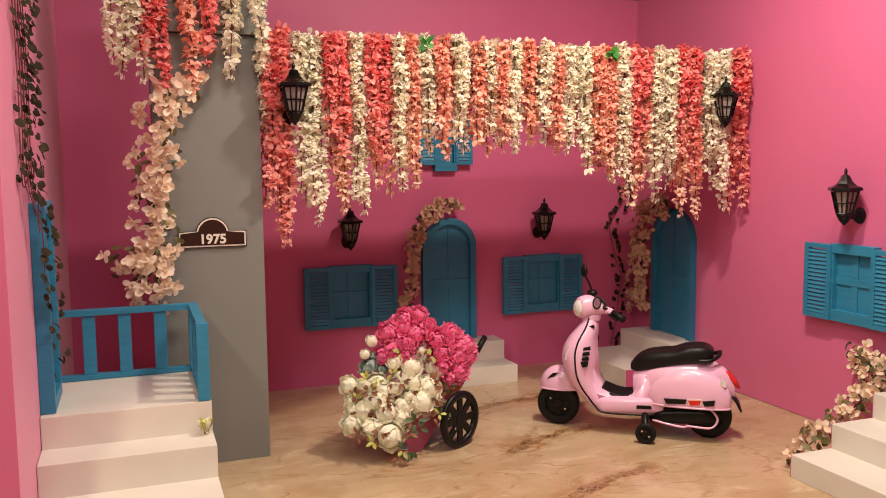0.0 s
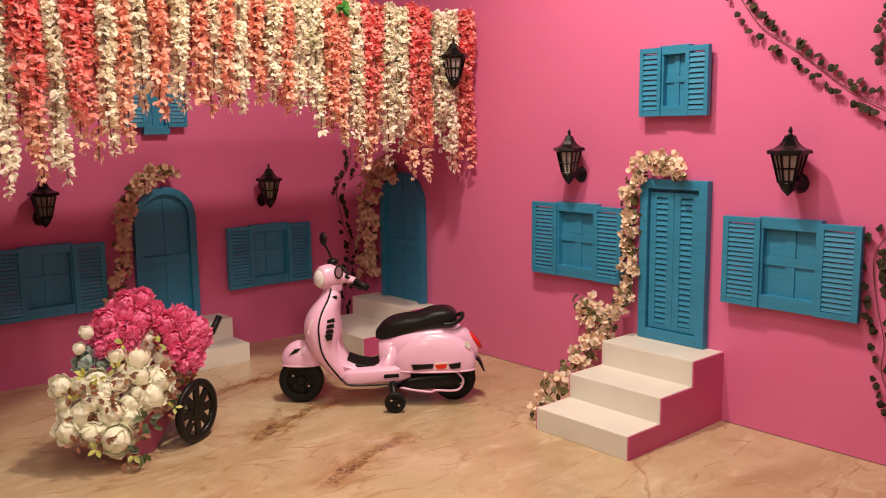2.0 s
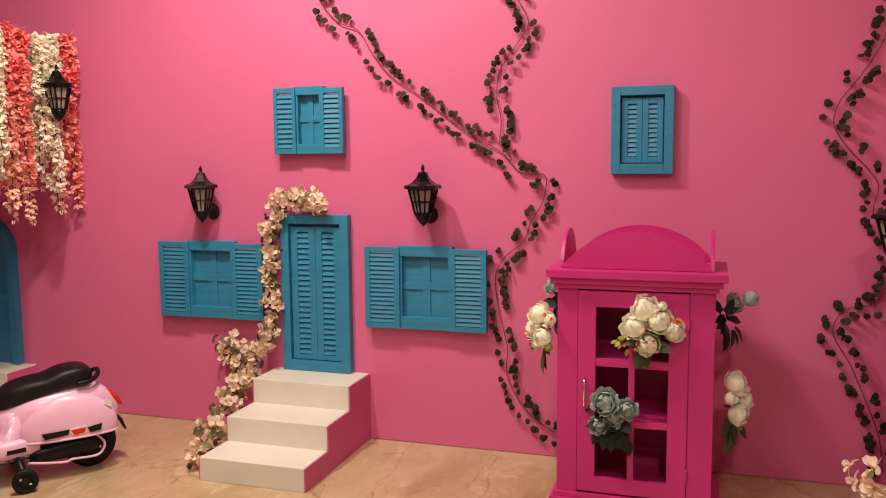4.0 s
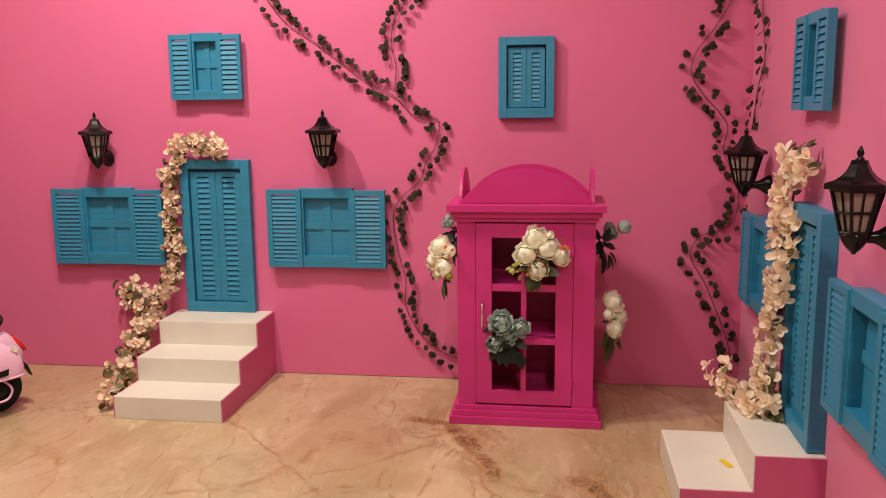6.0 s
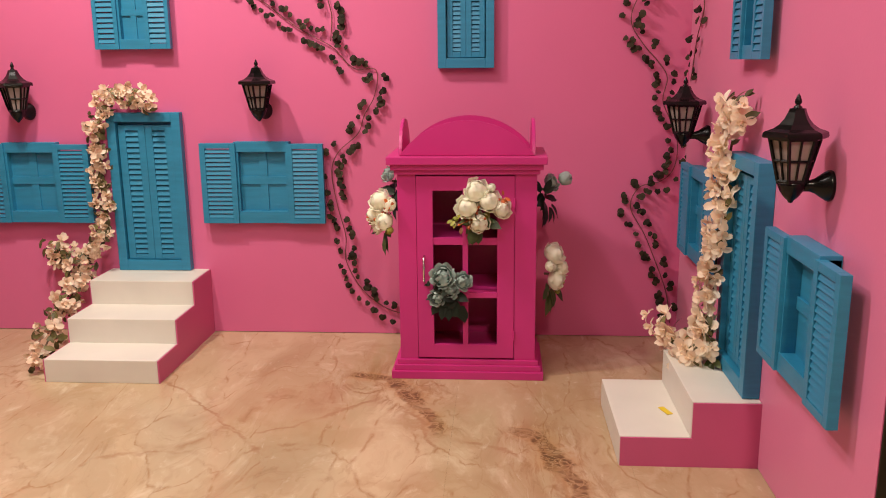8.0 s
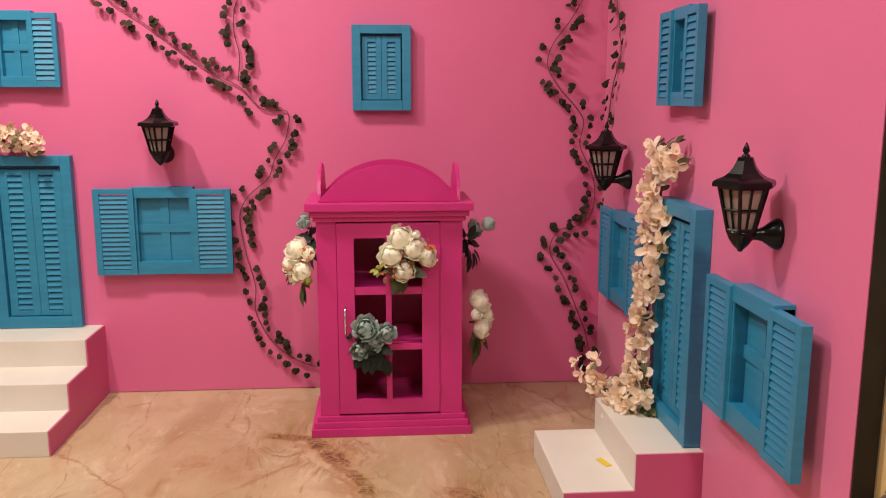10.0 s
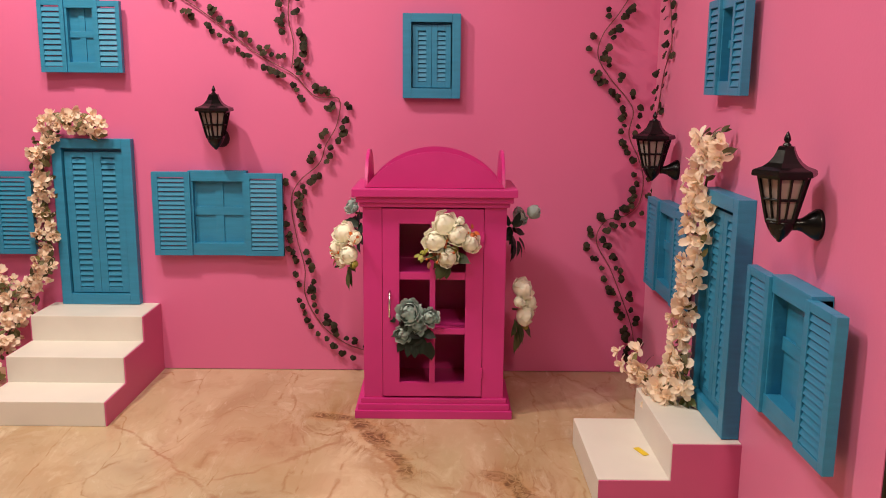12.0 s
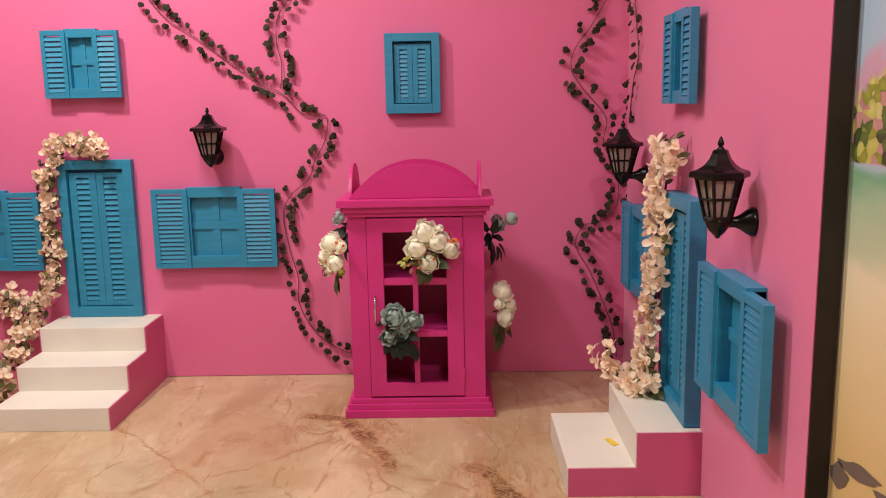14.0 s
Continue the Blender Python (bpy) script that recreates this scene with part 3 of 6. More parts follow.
# ---------------------------------------------------------------- booth cabinet
def booth():
    x0, x1, yf, yb = 2.985, 3.590, -0.600, -0.235
    ob = thing("booth_cabinet", pose(0, 0, 0), "glossy magenta wooden cabinet shaped like a telephone booth", "cabinet")
    part("plinth", box(x0 - 0.038, x1 + 0.038, yf - 0.036, yb + 0.02, 0.0, 0.036, 0.003), MAGENTA, ob)
    part("plinth", box(x0 - 0.026, x1 + 0.026, yf - 0.024, yb + 0.012, 0.036, 0.062, 0.003), MAGENTA, ob)
    part("plinth", box(x0 - 0.014, x1 + 0.014, yf - 0.012, yb + 0.006, 0.062, 0.084, 0.003), MAGENTA, ob)
    part("side_panel", box(x0, x0 + 0.016, yf + 0.02, yb, 0.084, 0.93, 0.002), MAGENTA, ob)
    part("side_panel", box(x1 - 0.016, x1, yf + 0.02, yb, 0.084, 0.93, 0.002), MAGENTA, ob)
    part("back_panel", box(x0 + 0.016, x1 - 0.016, yb - 0.012, yb, 0.084, 0.93), MAGENTA, ob)
    part("bottom_board", box(x0 + 0.016, x1 - 0.016, yf + 0.02, yb - 0.012, 0.084, 0.098), MAGENTA, ob)
    for z in (0.385, 0.63):
        part("shelf", box(x0 + 0.016, x1 - 0.016, yf + 0.05, yb - 0.012, z - 0.008, z + 0.008), MAGENTA, ob)
    part("post", box(x0, 3.066, yf, yf + 0.02, 0.084, 0.925, 0.003), MAGENTA, ob)
    part("post", box(3.496, x1, yf, yf + 0.02, 0.084, 0.925, 0.003), MAGENTA, ob)
    xs, zs, y = (3.139, 3.268, 3.292, 3.420), (0.155, 0.372, 0.397, 0.613, 0.645, 0.853), yf - 0.004
    door = part("door", ring_board(3.0675, 3.4945, 0.092, 0.918, xs[0], xs[3], zs[0], zs[5], y, y + 0.022), MAGENTA, ob)
    part("muntin", box(xs[1], xs[2], y + 0.003, y + 0.019, zs[0], zs[5], 0.0015), MAGENTA, door)
    for a, b in ((zs[1], zs[2]), (zs[3], zs[4])):
        part("muntin", box(xs[0], xs[3], y + 0.004, y + 0.018, a, b, 0.0015), MAGENTA, door)
    part("handle", tube([(3.098, yf - 0.004, 0.448), (3.098, yf - 0.028, 0.455), (3.098, yf - 0.028, 0.556), (3.098, yf - 0.004, 0.563)], 0.005, 8), STEEL, door, "slim chrome bar handle", True)
    for z in (0.20, 0.80):
        part("hinge", lathe([(0.0, -0.022), (0.005, -0.022), (0.005, 0.022), (0.0, 0.022)], 8, None, Matrix.Translation((3.4945, yf - 0.006, z))), MAGENTA, door)
    part("cornice", box(x0 - 0.012, x1 + 0.012, yf - 0.014, yb + 0.004, 0.925, 0.945, 0.003), MAGENTA, ob)
    part("cornice", box(x0 - 0.026, x1 + 0.026, yf - 0.026, yb + 0.006, 0.945, 0.970, 0.003), MAGENTA, ob)
    part("cornice", box(x0 - 0.042, x1 + 0.042, yf - 0.042, yb + 0.01, 0.970, 1.003, 0.004), MAGENTA, ob)
    # arched crown boards on the front, sides and back
    def crown(w, h, n=24):
        R = (w * w / 4 + h * h) / (2 * h)
        a0 = math.asin(w / 2 / R)
        return [(R * math.sin(a0 - 2 * a0 * k / n), R * math.cos(a0 - 2 * a0 * k / n) - R + h) for k in range(n + 1)]
    cx, W = (x0 + x1) / 2, 0.585
    pts = [(cx + x, 1.003 + max(0.0, z) + 0.001) for x, z in crown(W, 0.150)]
    part("crown_board", prism(pts, yf + 0.004, yf + 0.018, 0.002), MAGENTA, ob)
    part("crown_board", prism(pts, yb - 0.018, yb - 0.004, 0.002), MAGENTA, ob)
    cy, D = (yf + yb) / 2, 0.345
    for x in (x0 + 0.008, x1 - 0.022):
        bm = prism([(y, 1.004 + max(0.0, z)) for y, z in crown(D, 0.148, 16)], 0, 0.014, 0.002)
        bmesh.ops.transform(bm, matrix=Matrix.Translation((x + 0.014, cy, 0)) @ Matrix.Rotation(radians(90), 4, "Z"), verts=bm.verts[:])
        part("crown_board", bm, MAGENTA, ob)
    return ob


def ring_board(x0, x1, z0, z1, a0, a1, b0, b1, y0, y1):
    """A board from x0 to x1 and z0 to z1 with one opening, a0 to a1 and b0 to b1."""
    bm = bmesh.new()
    outer, inner = ((x0, z0), (x1, z0), (x1, z1), (x0, z1)), ((a0, b0), (a1, b0), (a1, b1), (a0, b1))
    of, nf, ob_, nb = [[bm.verts.new((x, y, z)) for x, z in line] for y in (y0, y1) for line in (outer, inner)]
    for i in range(4):
        j = (i + 1) % 4
        bm.faces.new((of[i], of[j], nf[j], nf[i]))
        bm.faces.new((ob_[j], ob_[i], nb[i], nb[j]))
        bm.faces.new((of[j], of[i], ob_[i], ob_[j]))
        bm.faces.new((nf[i], nf[j], nb[j], nb[i]))
    bmesh.ops.recalc_face_normals(bm, faces=bm.faces[:])
    bmesh.ops.bevel(bm, geom=[e for e in bm.edges if e.calc_face_angle(0) > 1.2], offset=0.0022, segments=2, affect="EDGES")
    return bm


STEEL = paint("chrome", (0.75, 0.74, 0.72), 0.2, 10, 0.05, 0.05, 60, metal=1.0)
booth()


# ---------------------------------------------------------------- railing and plaque
def railing():
    ob = thing("railing", pose(0, 0, 0), "teal painted wooden railing round the stair landing", "railing")
    zl, zt = 0.507, 0.825
    xb, ys = 0.315, -3.300
    part("top_rail", box(xb - 0.020, xb + 0.020, YL + 0.004, ys + 0.02, zt - 0.028, zt, 0.003), TEAL, ob)
    part("bottom_rail", box(xb - 0.018, xb + 0.018, YL + 0.004, ys - 0.02, zl, zl + 0.024, 0.003), TEAL, ob)
    part("top_rail", box(xb + 0.020, 0.842, ys - 0.020, ys + 0.020, zt - 0.028, zt, 0.003), TEAL, ob)
    part("bottom_rail", box(xb + 0.020, 0.842, ys - 0.018, ys + 0.018, zl, zl + 0.022, 0.003), TEAL, ob)
    part("corner_post", box(xb - 0.020, xb + 0.020, ys - 0.020, ys + 0.020, zl, zt - 0.029, 0.003), TEAL, ob)
    part("end_post", box(0.842, 0.880, ys - 0.024, ys + 0.024, zl, zt, 0.003), TEAL, ob)
    for y in (-3.748, -3.598, -3.445):
        part("baluster", box(xb - 0.012, xb + 0.012, y - 0.027, y + 0.027, zl + 0.024, zt - 0.028, 0.003), TEAL, ob)
    for k in range(4):
        x = 0.43 + 0.105 * k
        part("baluster", box(x - 0.024, x + 0.024, ys - 0.012, ys + 0.012, zl + 0.022, zt - 0.028, 0.003), TEAL, ob)
    return ob


railing()

BROWN = paint("dark_brown_sign_paint", (0.030, 0.010, 0.007), 0.4, 8, 0.15, 0.1, 60)
CREAM = paint("cream_sign_paint", (0.75, 0.68, 0.60), 0.5, 8, 0.04, 0.05, 60)


def plaque():
    ob = thing("plaque", pose(XC, -3.345, 1.070, 0, 0, 90), "dark brown plaque with cream border and raised year digits", "sign")
    def outline(d):
        r, w, h = 0.078 - d, 0.318, 0.078
        top = [(0.159 + r * math.cos(math.pi * k / 20), h - 0.012 + (r) * math.sin(math.pi * k / 20)) for k in range(21)]
        top = [(x, z) for x, z in top if z > h - d - 0.0001]
        return [(d, d), (w - d, d), (w - d, h - d)] + top + [(d, h - d)]
    part("board", prism(outline(0), -0.014, -0.001, 0.002), BROWN, ob)
    part("border", prism(outline(0.004), -0.0165, -0.0135), CREAM, ob, "cream painted border")
    part("face", prism(outline(0.011), -0.019, -0.016), BROWN, ob)
    for k, figure in enumerate("1975"):
        cu = bpy.data.curves.new("digit", "FONT")
        cu.body, cu.size, cu.align_x, cu.extrude, cu.offset = figure, 0.062, "CENTER", 0.004, 0.0020
        tmp = new("digit_curve", cu)
        me = bpy.data.meshes.new_from_object(tmp.evaluated_get(bpy.context.evaluated_depsgraph_get()))
        bpy.data.objects.remove(tmp)
        me.materials.clear()
        me.materials.append(CREAM)
        d = new("digit", me)
        d.parent = ob
        d.matrix_basis = pose(0.159 + (k - 1.5) * 0.0315, -0.023, 0.020, 90, 0, 0)
        tagged(d, "raised cream digit")


plaque()

# ---------------------------------------------------------------- end of the side wall, mural, wall unit
structure("wall_trim", box(XR + 0.002, XR + 0.056, YEND - 0.008, YEND - 0.001, 0.0, 3.0, 0.002), DARKFRAME, "dark brown timber post at the wall end", "post")


def mural_material():
    """Sky, a flowering bush in short brush dabs, water and sand, one above the other."""
    m, nt, b = nodes_of("mural_paint")
    co = nt.nodes.new("ShaderNodeTexCoord")
    sep = nt.nodes.new("ShaderNodeSeparateXYZ")
    nt.links.new(co.outputs["Object"], sep.inputs[0])

    def noise_of(scale, detail, stretch=(1, 1, 1)):
        mp = nt.nodes.new("ShaderNodeMapping")
        mp.inputs["Scale"].default_value = stretch
        nt.links.new(co.outputs["Object"], mp.inputs[0])
        k = nt.nodes.new("ShaderNodeTexNoise")
        k.inputs["Scale"].default_value, k.inputs["Detail"].default_value = scale, detail
        nt.links.new(mp.outputs[0], k.inputs["Vector"])
        return k

    def calc(op, a, c, d=None):
        k = nt.nodes.new("ShaderNodeMath")
        k.operation = op
        for i, v in enumerate((a, c, d)):
            if v is None:
                continue
            if isinstance(v, (int, float)):
                k.inputs[i].default_value = v
            else:
                nt.links.new(v, k.inputs[i])
        return k.outputs[0]

    def ramp_of(fac, stops, kind="LINEAR"):
        k = nt.nodes.new("ShaderNodeValToRGB")
        k.color_ramp.interpolation = kind
        el = k.color_ramp.elements
        el[0].position, el[0].color = stops[0][0], stops[0][1] + (1,)
        el[1].position, el[1].color = stops[-1][0], stops[-1][1] + (1,)
        for p, c in stops[1:-1]:
            e = el.new(p)
            e.color = c + (1,)
        nt.links.new(fac, k.inputs[0])
        return k.outputs[0]

    def over(fac, a, c):
        k = nt.nodes.new("ShaderNodeMix")
        k.data_type = "RGBA"
        nt.links.new(fac, k.inputs["Factor"])
        nt.links.new(a, k.inputs["A"])
        nt.links.new(c, k.inputs["B"])
        return k.outputs["Result"]

    def step_at(v, lo, hi):
        k = nt.nodes.new("ShaderNodeMapRange")
        k.interpolation_type = "SMOOTHSTEP"
        k.inputs["From Min"].default_value, k.inputs["From Max"].default_value = lo, hi
        nt.links.new(v, k.inputs[0])
        return k.outputs[0]

    z = sep.outputs["Z"]
    wash = noise_of(5.0, 4, (1, 1, 3.0))
    zz = calc("MULTIPLY_ADD", calc("SUBTRACT", wash.outputs["Fac"], 0.5), 0.10, z)
    base = ramp_of(calc("DIVIDE", zz, 2.6), [(0.0, (0.58, 0.41, 0.16)), (0.22, (0.64, 0.47, 0.20)), (0.32, (0.70, 0.57, 0.32)), (0.39, (0.72, 0.64, 0.44)), (0.415, (0.47, 0.52, 0.34)),
                                              (0.455, (0.33, 0.47, 0.30)), (0.478, (0.16, 0.36, 0.20)), (0.486, (0.36, 0.46, 0.52)), (0.60, (0.36, 0.48, 0.60)), (1.0, (0.28, 0.42, 0.62))])
    # dabs of the bush: one colour for each brush cell
    bend = noise_of(16.0, 2)
    at = nt.nodes.new("ShaderNodeVectorMath")
    at.operation = "MULTIPLY_ADD"
    at.inputs[1].default_value = (0.02, 0.035, 0.035)
    nt.links.new(bend.outputs["Color"], at.inputs[0])
    nt.links.new(co.outputs["Object"], at.inputs[2])
    dab = nt.nodes.new("ShaderNodeTexVoronoi")
    dab.inputs["Scale"].default_value = 34
    nt.links.new(at.outputs[0], dab.inputs["Vector"])
    one = nt.nodes.new("ShaderNodeSeparateColor")
    nt.links.new(dab.outputs["Color"], one.inputs[0])
    tone = calc("MULTIPLY_ADD", step_at(z, 1.26, 1.46), 0.22, calc("MULTIPLY", one.outputs[0], 0.78))
    bush = ramp_of(tone, [(0.0, (0.06, 0.08, 0.03)), (0.16, (0.13, 0.18, 0.04)), (0.34, (0.33, 0.34, 0.05)), (0.50, (0.62, 0.60, 0.16)), (0.62, (0.62, 0.32, 0.33)), (0.78, (0.74, 0.68, 0.30)), (0.90, (0.60, 0.27, 0.33))], "CONSTANT")
    dim = ramp_of(dab.outputs["Distance"], [(0.0, (1.0, 1.0, 1.0)), (0.55, (0.72, 0.70, 0.62))])
    k = nt.nodes.new("ShaderNodeMix")
    k.data_type, k.blend_type = "RGBA", "MULTIPLY"
    k.inputs["Factor"].default_value = 1.0
    nt.links.new(bush, k.inputs["A"])
    nt.links.new(dim, k.inputs["B"])
    edge = noise_of(13.0, 3)
    top = calc("MULTIPLY_ADD", calc("SUBTRACT", edge.outputs["Fac"], 0.5), 0.16, z)
    lean = calc("MULTIPLY_ADD", sep.outputs["Y"], 0.55, top)  # the bush climbs away from the post
    haze = calc("SUBTRACT", step_at(z, 1.262, 1.268), step_at(lean, 1.44, 1.50))
    rosy = nt.nodes.new("ShaderNodeRGB")
    rosy.outputs[0].default_value = (0.56, 0.30, 0.40, 1)
    c = over(calc("MULTIPLY", haze, 0.9), base, rosy.outputs[0])
    leafy = calc("SUBTRACT", step_at(calc("MULTIPLY_ADD", calc("SUBTRACT", edge.outputs["Fac"], 0.5), 0.02, z), 1.262, 1.268), step_at(lean, 1.40, 1.43))
    c = over(leafy, c, k.outputs["Result"])
    nt.links.new(c, b.inputs["Base Color"])
    b.inputs["Roughness"].default_value = 0.5
    return m


MURAL = mural_material()
mural = thing("mural", pose(XR + 0.058, YEND - 0.010, 0), "painted mural of a flowering bush above water and sand", "mural")
part("canvas", box(0.0, 0.03, -0.6, 0.0, 0.0, 2.6), MURAL, mural)
SHADE = paint("mural_brown_shade", (0.14, 0.11, 0.085), 0.55, 6, 0.10, 0.1, 60)
bm = bmesh.new()
for y, z, w, h in ((-0.045, 0.505, 0.05, 0.030), (-0.14, 0.545, 0.10, 0.018), (-0.05, 0.415, 0.055, 0.022), (-0.17, 0.405, 0.12, 0.020), (-0.36, 0.53, 0.14, 0.025)):
    bm.faces.new([bm.verts.new((-0.0015, min(-0.001, y + w * math.cos(a) * (1 + 0.12 * math.sin(5 * a))), z - 0.10 * (y + 0.05) + h * math.sin(a) * (1 + 0.2 * math.cos(4 * a)) - 0.16 * w * math.cos(a))) for a in (k * math.pi / 12 for k in range(24))])
tagged(part("paint_layer", bm, SHADE, mural), kind="stuff")

WOOD = paint("light_plywood", (0.50, 0.30, 0.14), 0.5, 3, 0.12, 0.15, 40, streak=True)
ACWHITE = paint("aged_white_plastic", (0.62, 0.50, 0.47), 0.35, 4, 0.04, 0.05, 60)
CABLE = paint("black_cable_sheath", (0.012, 0.012, 0.012), 0.5, 8, 0.1, 0.1, 60)
board = thing("plywood_board", pose(0, 0, 0), "light plywood board fixed behind the wall unit", "board")
part("panel", box(2.757, 3.742, 0.112, 0.156, 2.60, 3.08, 0.002), WOOD, board)
ac = thing("air_conditioner", pose(2.835, 0.110, 2.785), "off-white split air conditioner on a plywood board", "air conditioner")
body = prism([(0.0, 0.0), (-0.17, 0.01), (-0.215, 0.05), (-0.225, 0.20), (-0.19, 0.27), (0.0, 0.28)], 0, 0.945, 0.006)
bmesh.ops.transform(body, matrix=Matrix(((0, 1, 0, 0), (1, 0, 0, 0), (0, 0, 1, 0), (0, 0, 0, 1))), verts=body.verts[:])
part("housing", body, ACWHITE, ac)
part("air_flap", box(0.06, 0.88, -0.203, -0.185, 0.006, 0.030, 0.003), ACWHITE, ac)
part("vent_slot", box(0.07, 0.87, -0.16, -0.06, -0.002, 0.004), CABLE, ac, "dark outlet slot")
cable = thing("power_cable", pose(0, 0, 0), "black power cable looped beside the wall unit", "cable")
part("sheath", tube(spline([(2.80, 0.12, 2.95), (2.78, 0.12, 2.74), (2.72, 0.13, 2.69), (2.66, 0.14, 2.74), (2.64, 0.15, 2.95)]), 0.006, 8), CABLE, cable, "", True)
part("sheath", tube(spline([(3.80, 0.13, 2.95), (3.79, 0.13, 2.72), (3.765, 0.14, 2.69), (3.75, 0.14, 2.60)]), 0.010, 8), CABLE, cable, "", True)
conduit = thing("conduit_pipe", pose(0, 0, 0), "grey metal conduit pipe on the grey hall wall", "pipe")
part("pipe", tube([(2.62, 0.145, 2.5), (2.62, 0.145, 3.58)], 0.012, 10), SHELL, conduit, "", True)
part("clip", box(2.60, 2.64, 0.128, 0.16, 2.72, 2.74, 0.002), STEEL, conduit)


# ---------------------------------------------------------------- flowers and vines
def rot(ax, ay, az):
    return np.array(Euler((ax, ay, az)).to_matrix())


def petal(w, l, cup=0.3, curl=0.2, nu=2, nv=3, point=0.0):
    """A petal from the origin along +y, facing +z, cupped upward; verts and quads."""
    vs, fs = [], []
    for j in range(nv + 1):
        v = j / nv
        prof = math.sin(math.pi * (0.12 + (0.80 + 0.06 * min(1.0, 2 * point)) * v ** (0.75 + point))) ** 0.7
        for i in range(nu + 1):
            u = 2 * i / nu - 1
            vs.append((u * w * 0.5 * prof, l * v * (1 - 0.10 * u * u), cup * w * 0.5 * prof * u * u + curl * l * v * v))
    for j in range(nv):
        for i in range(nu):
            a = j * (nu + 1) + i
            fs.append((a, a + 1, a + nu + 2, a + nu + 1))
    return np.array(vs), fs


def joined(pieces):
    """One (verts, faces) from many."""
    vs, fs, n = [], [], 0
    for v, f in pieces:
        vs.append(v)
        fs += [tuple(i + n for i in q) for q in f]
        n += len(v)
    return np.concatenate(vs), fs


def moved(tpl, R, t, s=1.0):
    return (tpl[0] * s) @ np.asarray(R).T + np.asarray(t), tpl[1]


def raw_mesh(name, tpl, material, smooth=True):
    me = bpy.data.meshes.new(name)
    me.from_pydata([tuple(v) for v in tpl[0]], [], tpl[1])
    me.materials.append(material)
    if smooth:
        me.polygons.foreach_set("use_smooth", [True] * len(me.polygons))
    me.update()
    return me


def facing(normal, spin=0.0):
    """A turn that lays local +z along normal."""
    q = Vector(normal).to_track_quat("Z", "Y")
    return np.array(q.to_matrix() @ Matrix.Rotation(spin, 3, "Z"))


def soft_petals(name, a, b, rough=0.6, trans=0.25, scale=9.0, pale=0.0):
    """Cloth petals: two shades mottled along the bloom, a little light passing through."""
    m, nt, p = nodes_of(name)
    co = nt.nodes.new("ShaderNodeTexCoord")
    nz = nt.nodes.new("ShaderNodeTexNoise")
    nz.inputs["Scale"].default_value, nz.inputs["Detail"].default_value = scale, 3
    nt.links.new(co.outputs["Object"], nz.inputs["Vector"])
    geo = nt.nodes.new("ShaderNodeNewGeometry")
    add = nt.nodes.new("ShaderNodeMath")
    add.operation = "MULTIPLY_ADD"
    add.inputs[1].default_value = 0.55
    nt.links.new(geo.outputs["Random Per Island"], add.inputs[0])
    sub = nt.nodes.new("ShaderNodeMath")
    sub.operation = "SUBTRACT"
    sub.inputs[1].default_value = 0.27
    nt.links.new(nz.outputs["Fac"], sub.inputs[0])
    nt.links.new(sub.outputs[0], add.inputs[2])
    mix = nt.nodes.new("ShaderNodeMix")
    mix.data_type = "RGBA"
    mix.inputs["A"].default_value, mix.inputs["B"].default_value = a + (1,), b + (1,)
    fac = add.outputs[0]
    if pale:
        # dyed paler towards the hanging tips
        sep = nt.nodes.new("ShaderNodeSeparateXYZ")
        nt.links.new(co.outputs["Object"], sep.inputs[0])
        down = nt.nodes.new("ShaderNodeMapRange")
        down.inputs["From Min"].default_value, down.inputs["From Max"].default_value = 1.95, 1.25
        down.inputs["To Min"].default_value, down.inputs["To Max"].default_value = -0.5 * pale, pale
        nt.links.new(sep.outputs["Z"], down.inputs[0])
        both = nt.nodes.new("ShaderNodeMath")
        both.use_clamp = True
        nt.links.new(fac, both.inputs[0])
        nt.links.new(down.outputs[0], both.inputs[1])
        fac = both.outputs[0]
    nt.links.new(fac, mix.inputs["Factor"])
    nt.links.new(mix.outputs["Result"], p.inputs["Base Color"])
    p.inputs["Roughness"].default_value = rough
    p.inputs["Sheen Weight"].default_value = 0.15
    p.inputs["Subsurface Weight"].default_value = 0.0
    tr = nt.nodes.new("ShaderNodeBsdfTranslucent")
    nt.links.new(mix.outputs["Result"], tr.inputs["Color"])
    ms = nt.nodes.new("ShaderNodeMixShader")
    ms.inputs[0].default_value = trans
    out = nt.nodes["Material Output"]
    nt.links.new(p.outputs[0], ms.inputs[1])
    nt.links.new(tr.outputs[0], ms.inputs[2])
    nt.links.new(ms.outputs[0], out.inputs["Surface"])
    return m


F_CORAL = soft_petals("coral_petals", (0.94, 0.15, 0.17), (0.99, 0.63, 0.55), trans=0.42, pale=0.25)
F_PEACH = soft_petals("peach_petals", (0.96, 0.34, 0.26), (0.99, 0.82, 0.65), trans=0.42, pale=0.25)
F_CREAM = soft_petals("cream_petals", (0.95, 0.90, 0.70), (0.975, 0.955, 0.87), trans=0.42)
F_BLUSH = soft_petals("blush_petals", (0.95, 0.72, 0.51), (0.99, 0.95, 0.84), trans=0.32)
F_TAN = soft_petals("tan_petals", (0.82, 0.57, 0.38), (0.98, 0.90, 0.76), trans=0.25)
F_DRY = soft_petals("dusty_blush_petals", (0.66, 0.42, 0.28), (0.82, 0.60, 0.45), trans=0.12)
F_IVORY = soft_petals("ivory_peony_petals", (0.99, 0.975, 0.75), (0.99, 0.985, 0.90), scale=25, trans=0.28)
F_ROSE = soft_petals("bright_pink_peony_petals", (0.90, 0.075, 0.30), (0.99, 0.46, 0.66), scale=25, trans=0.25)
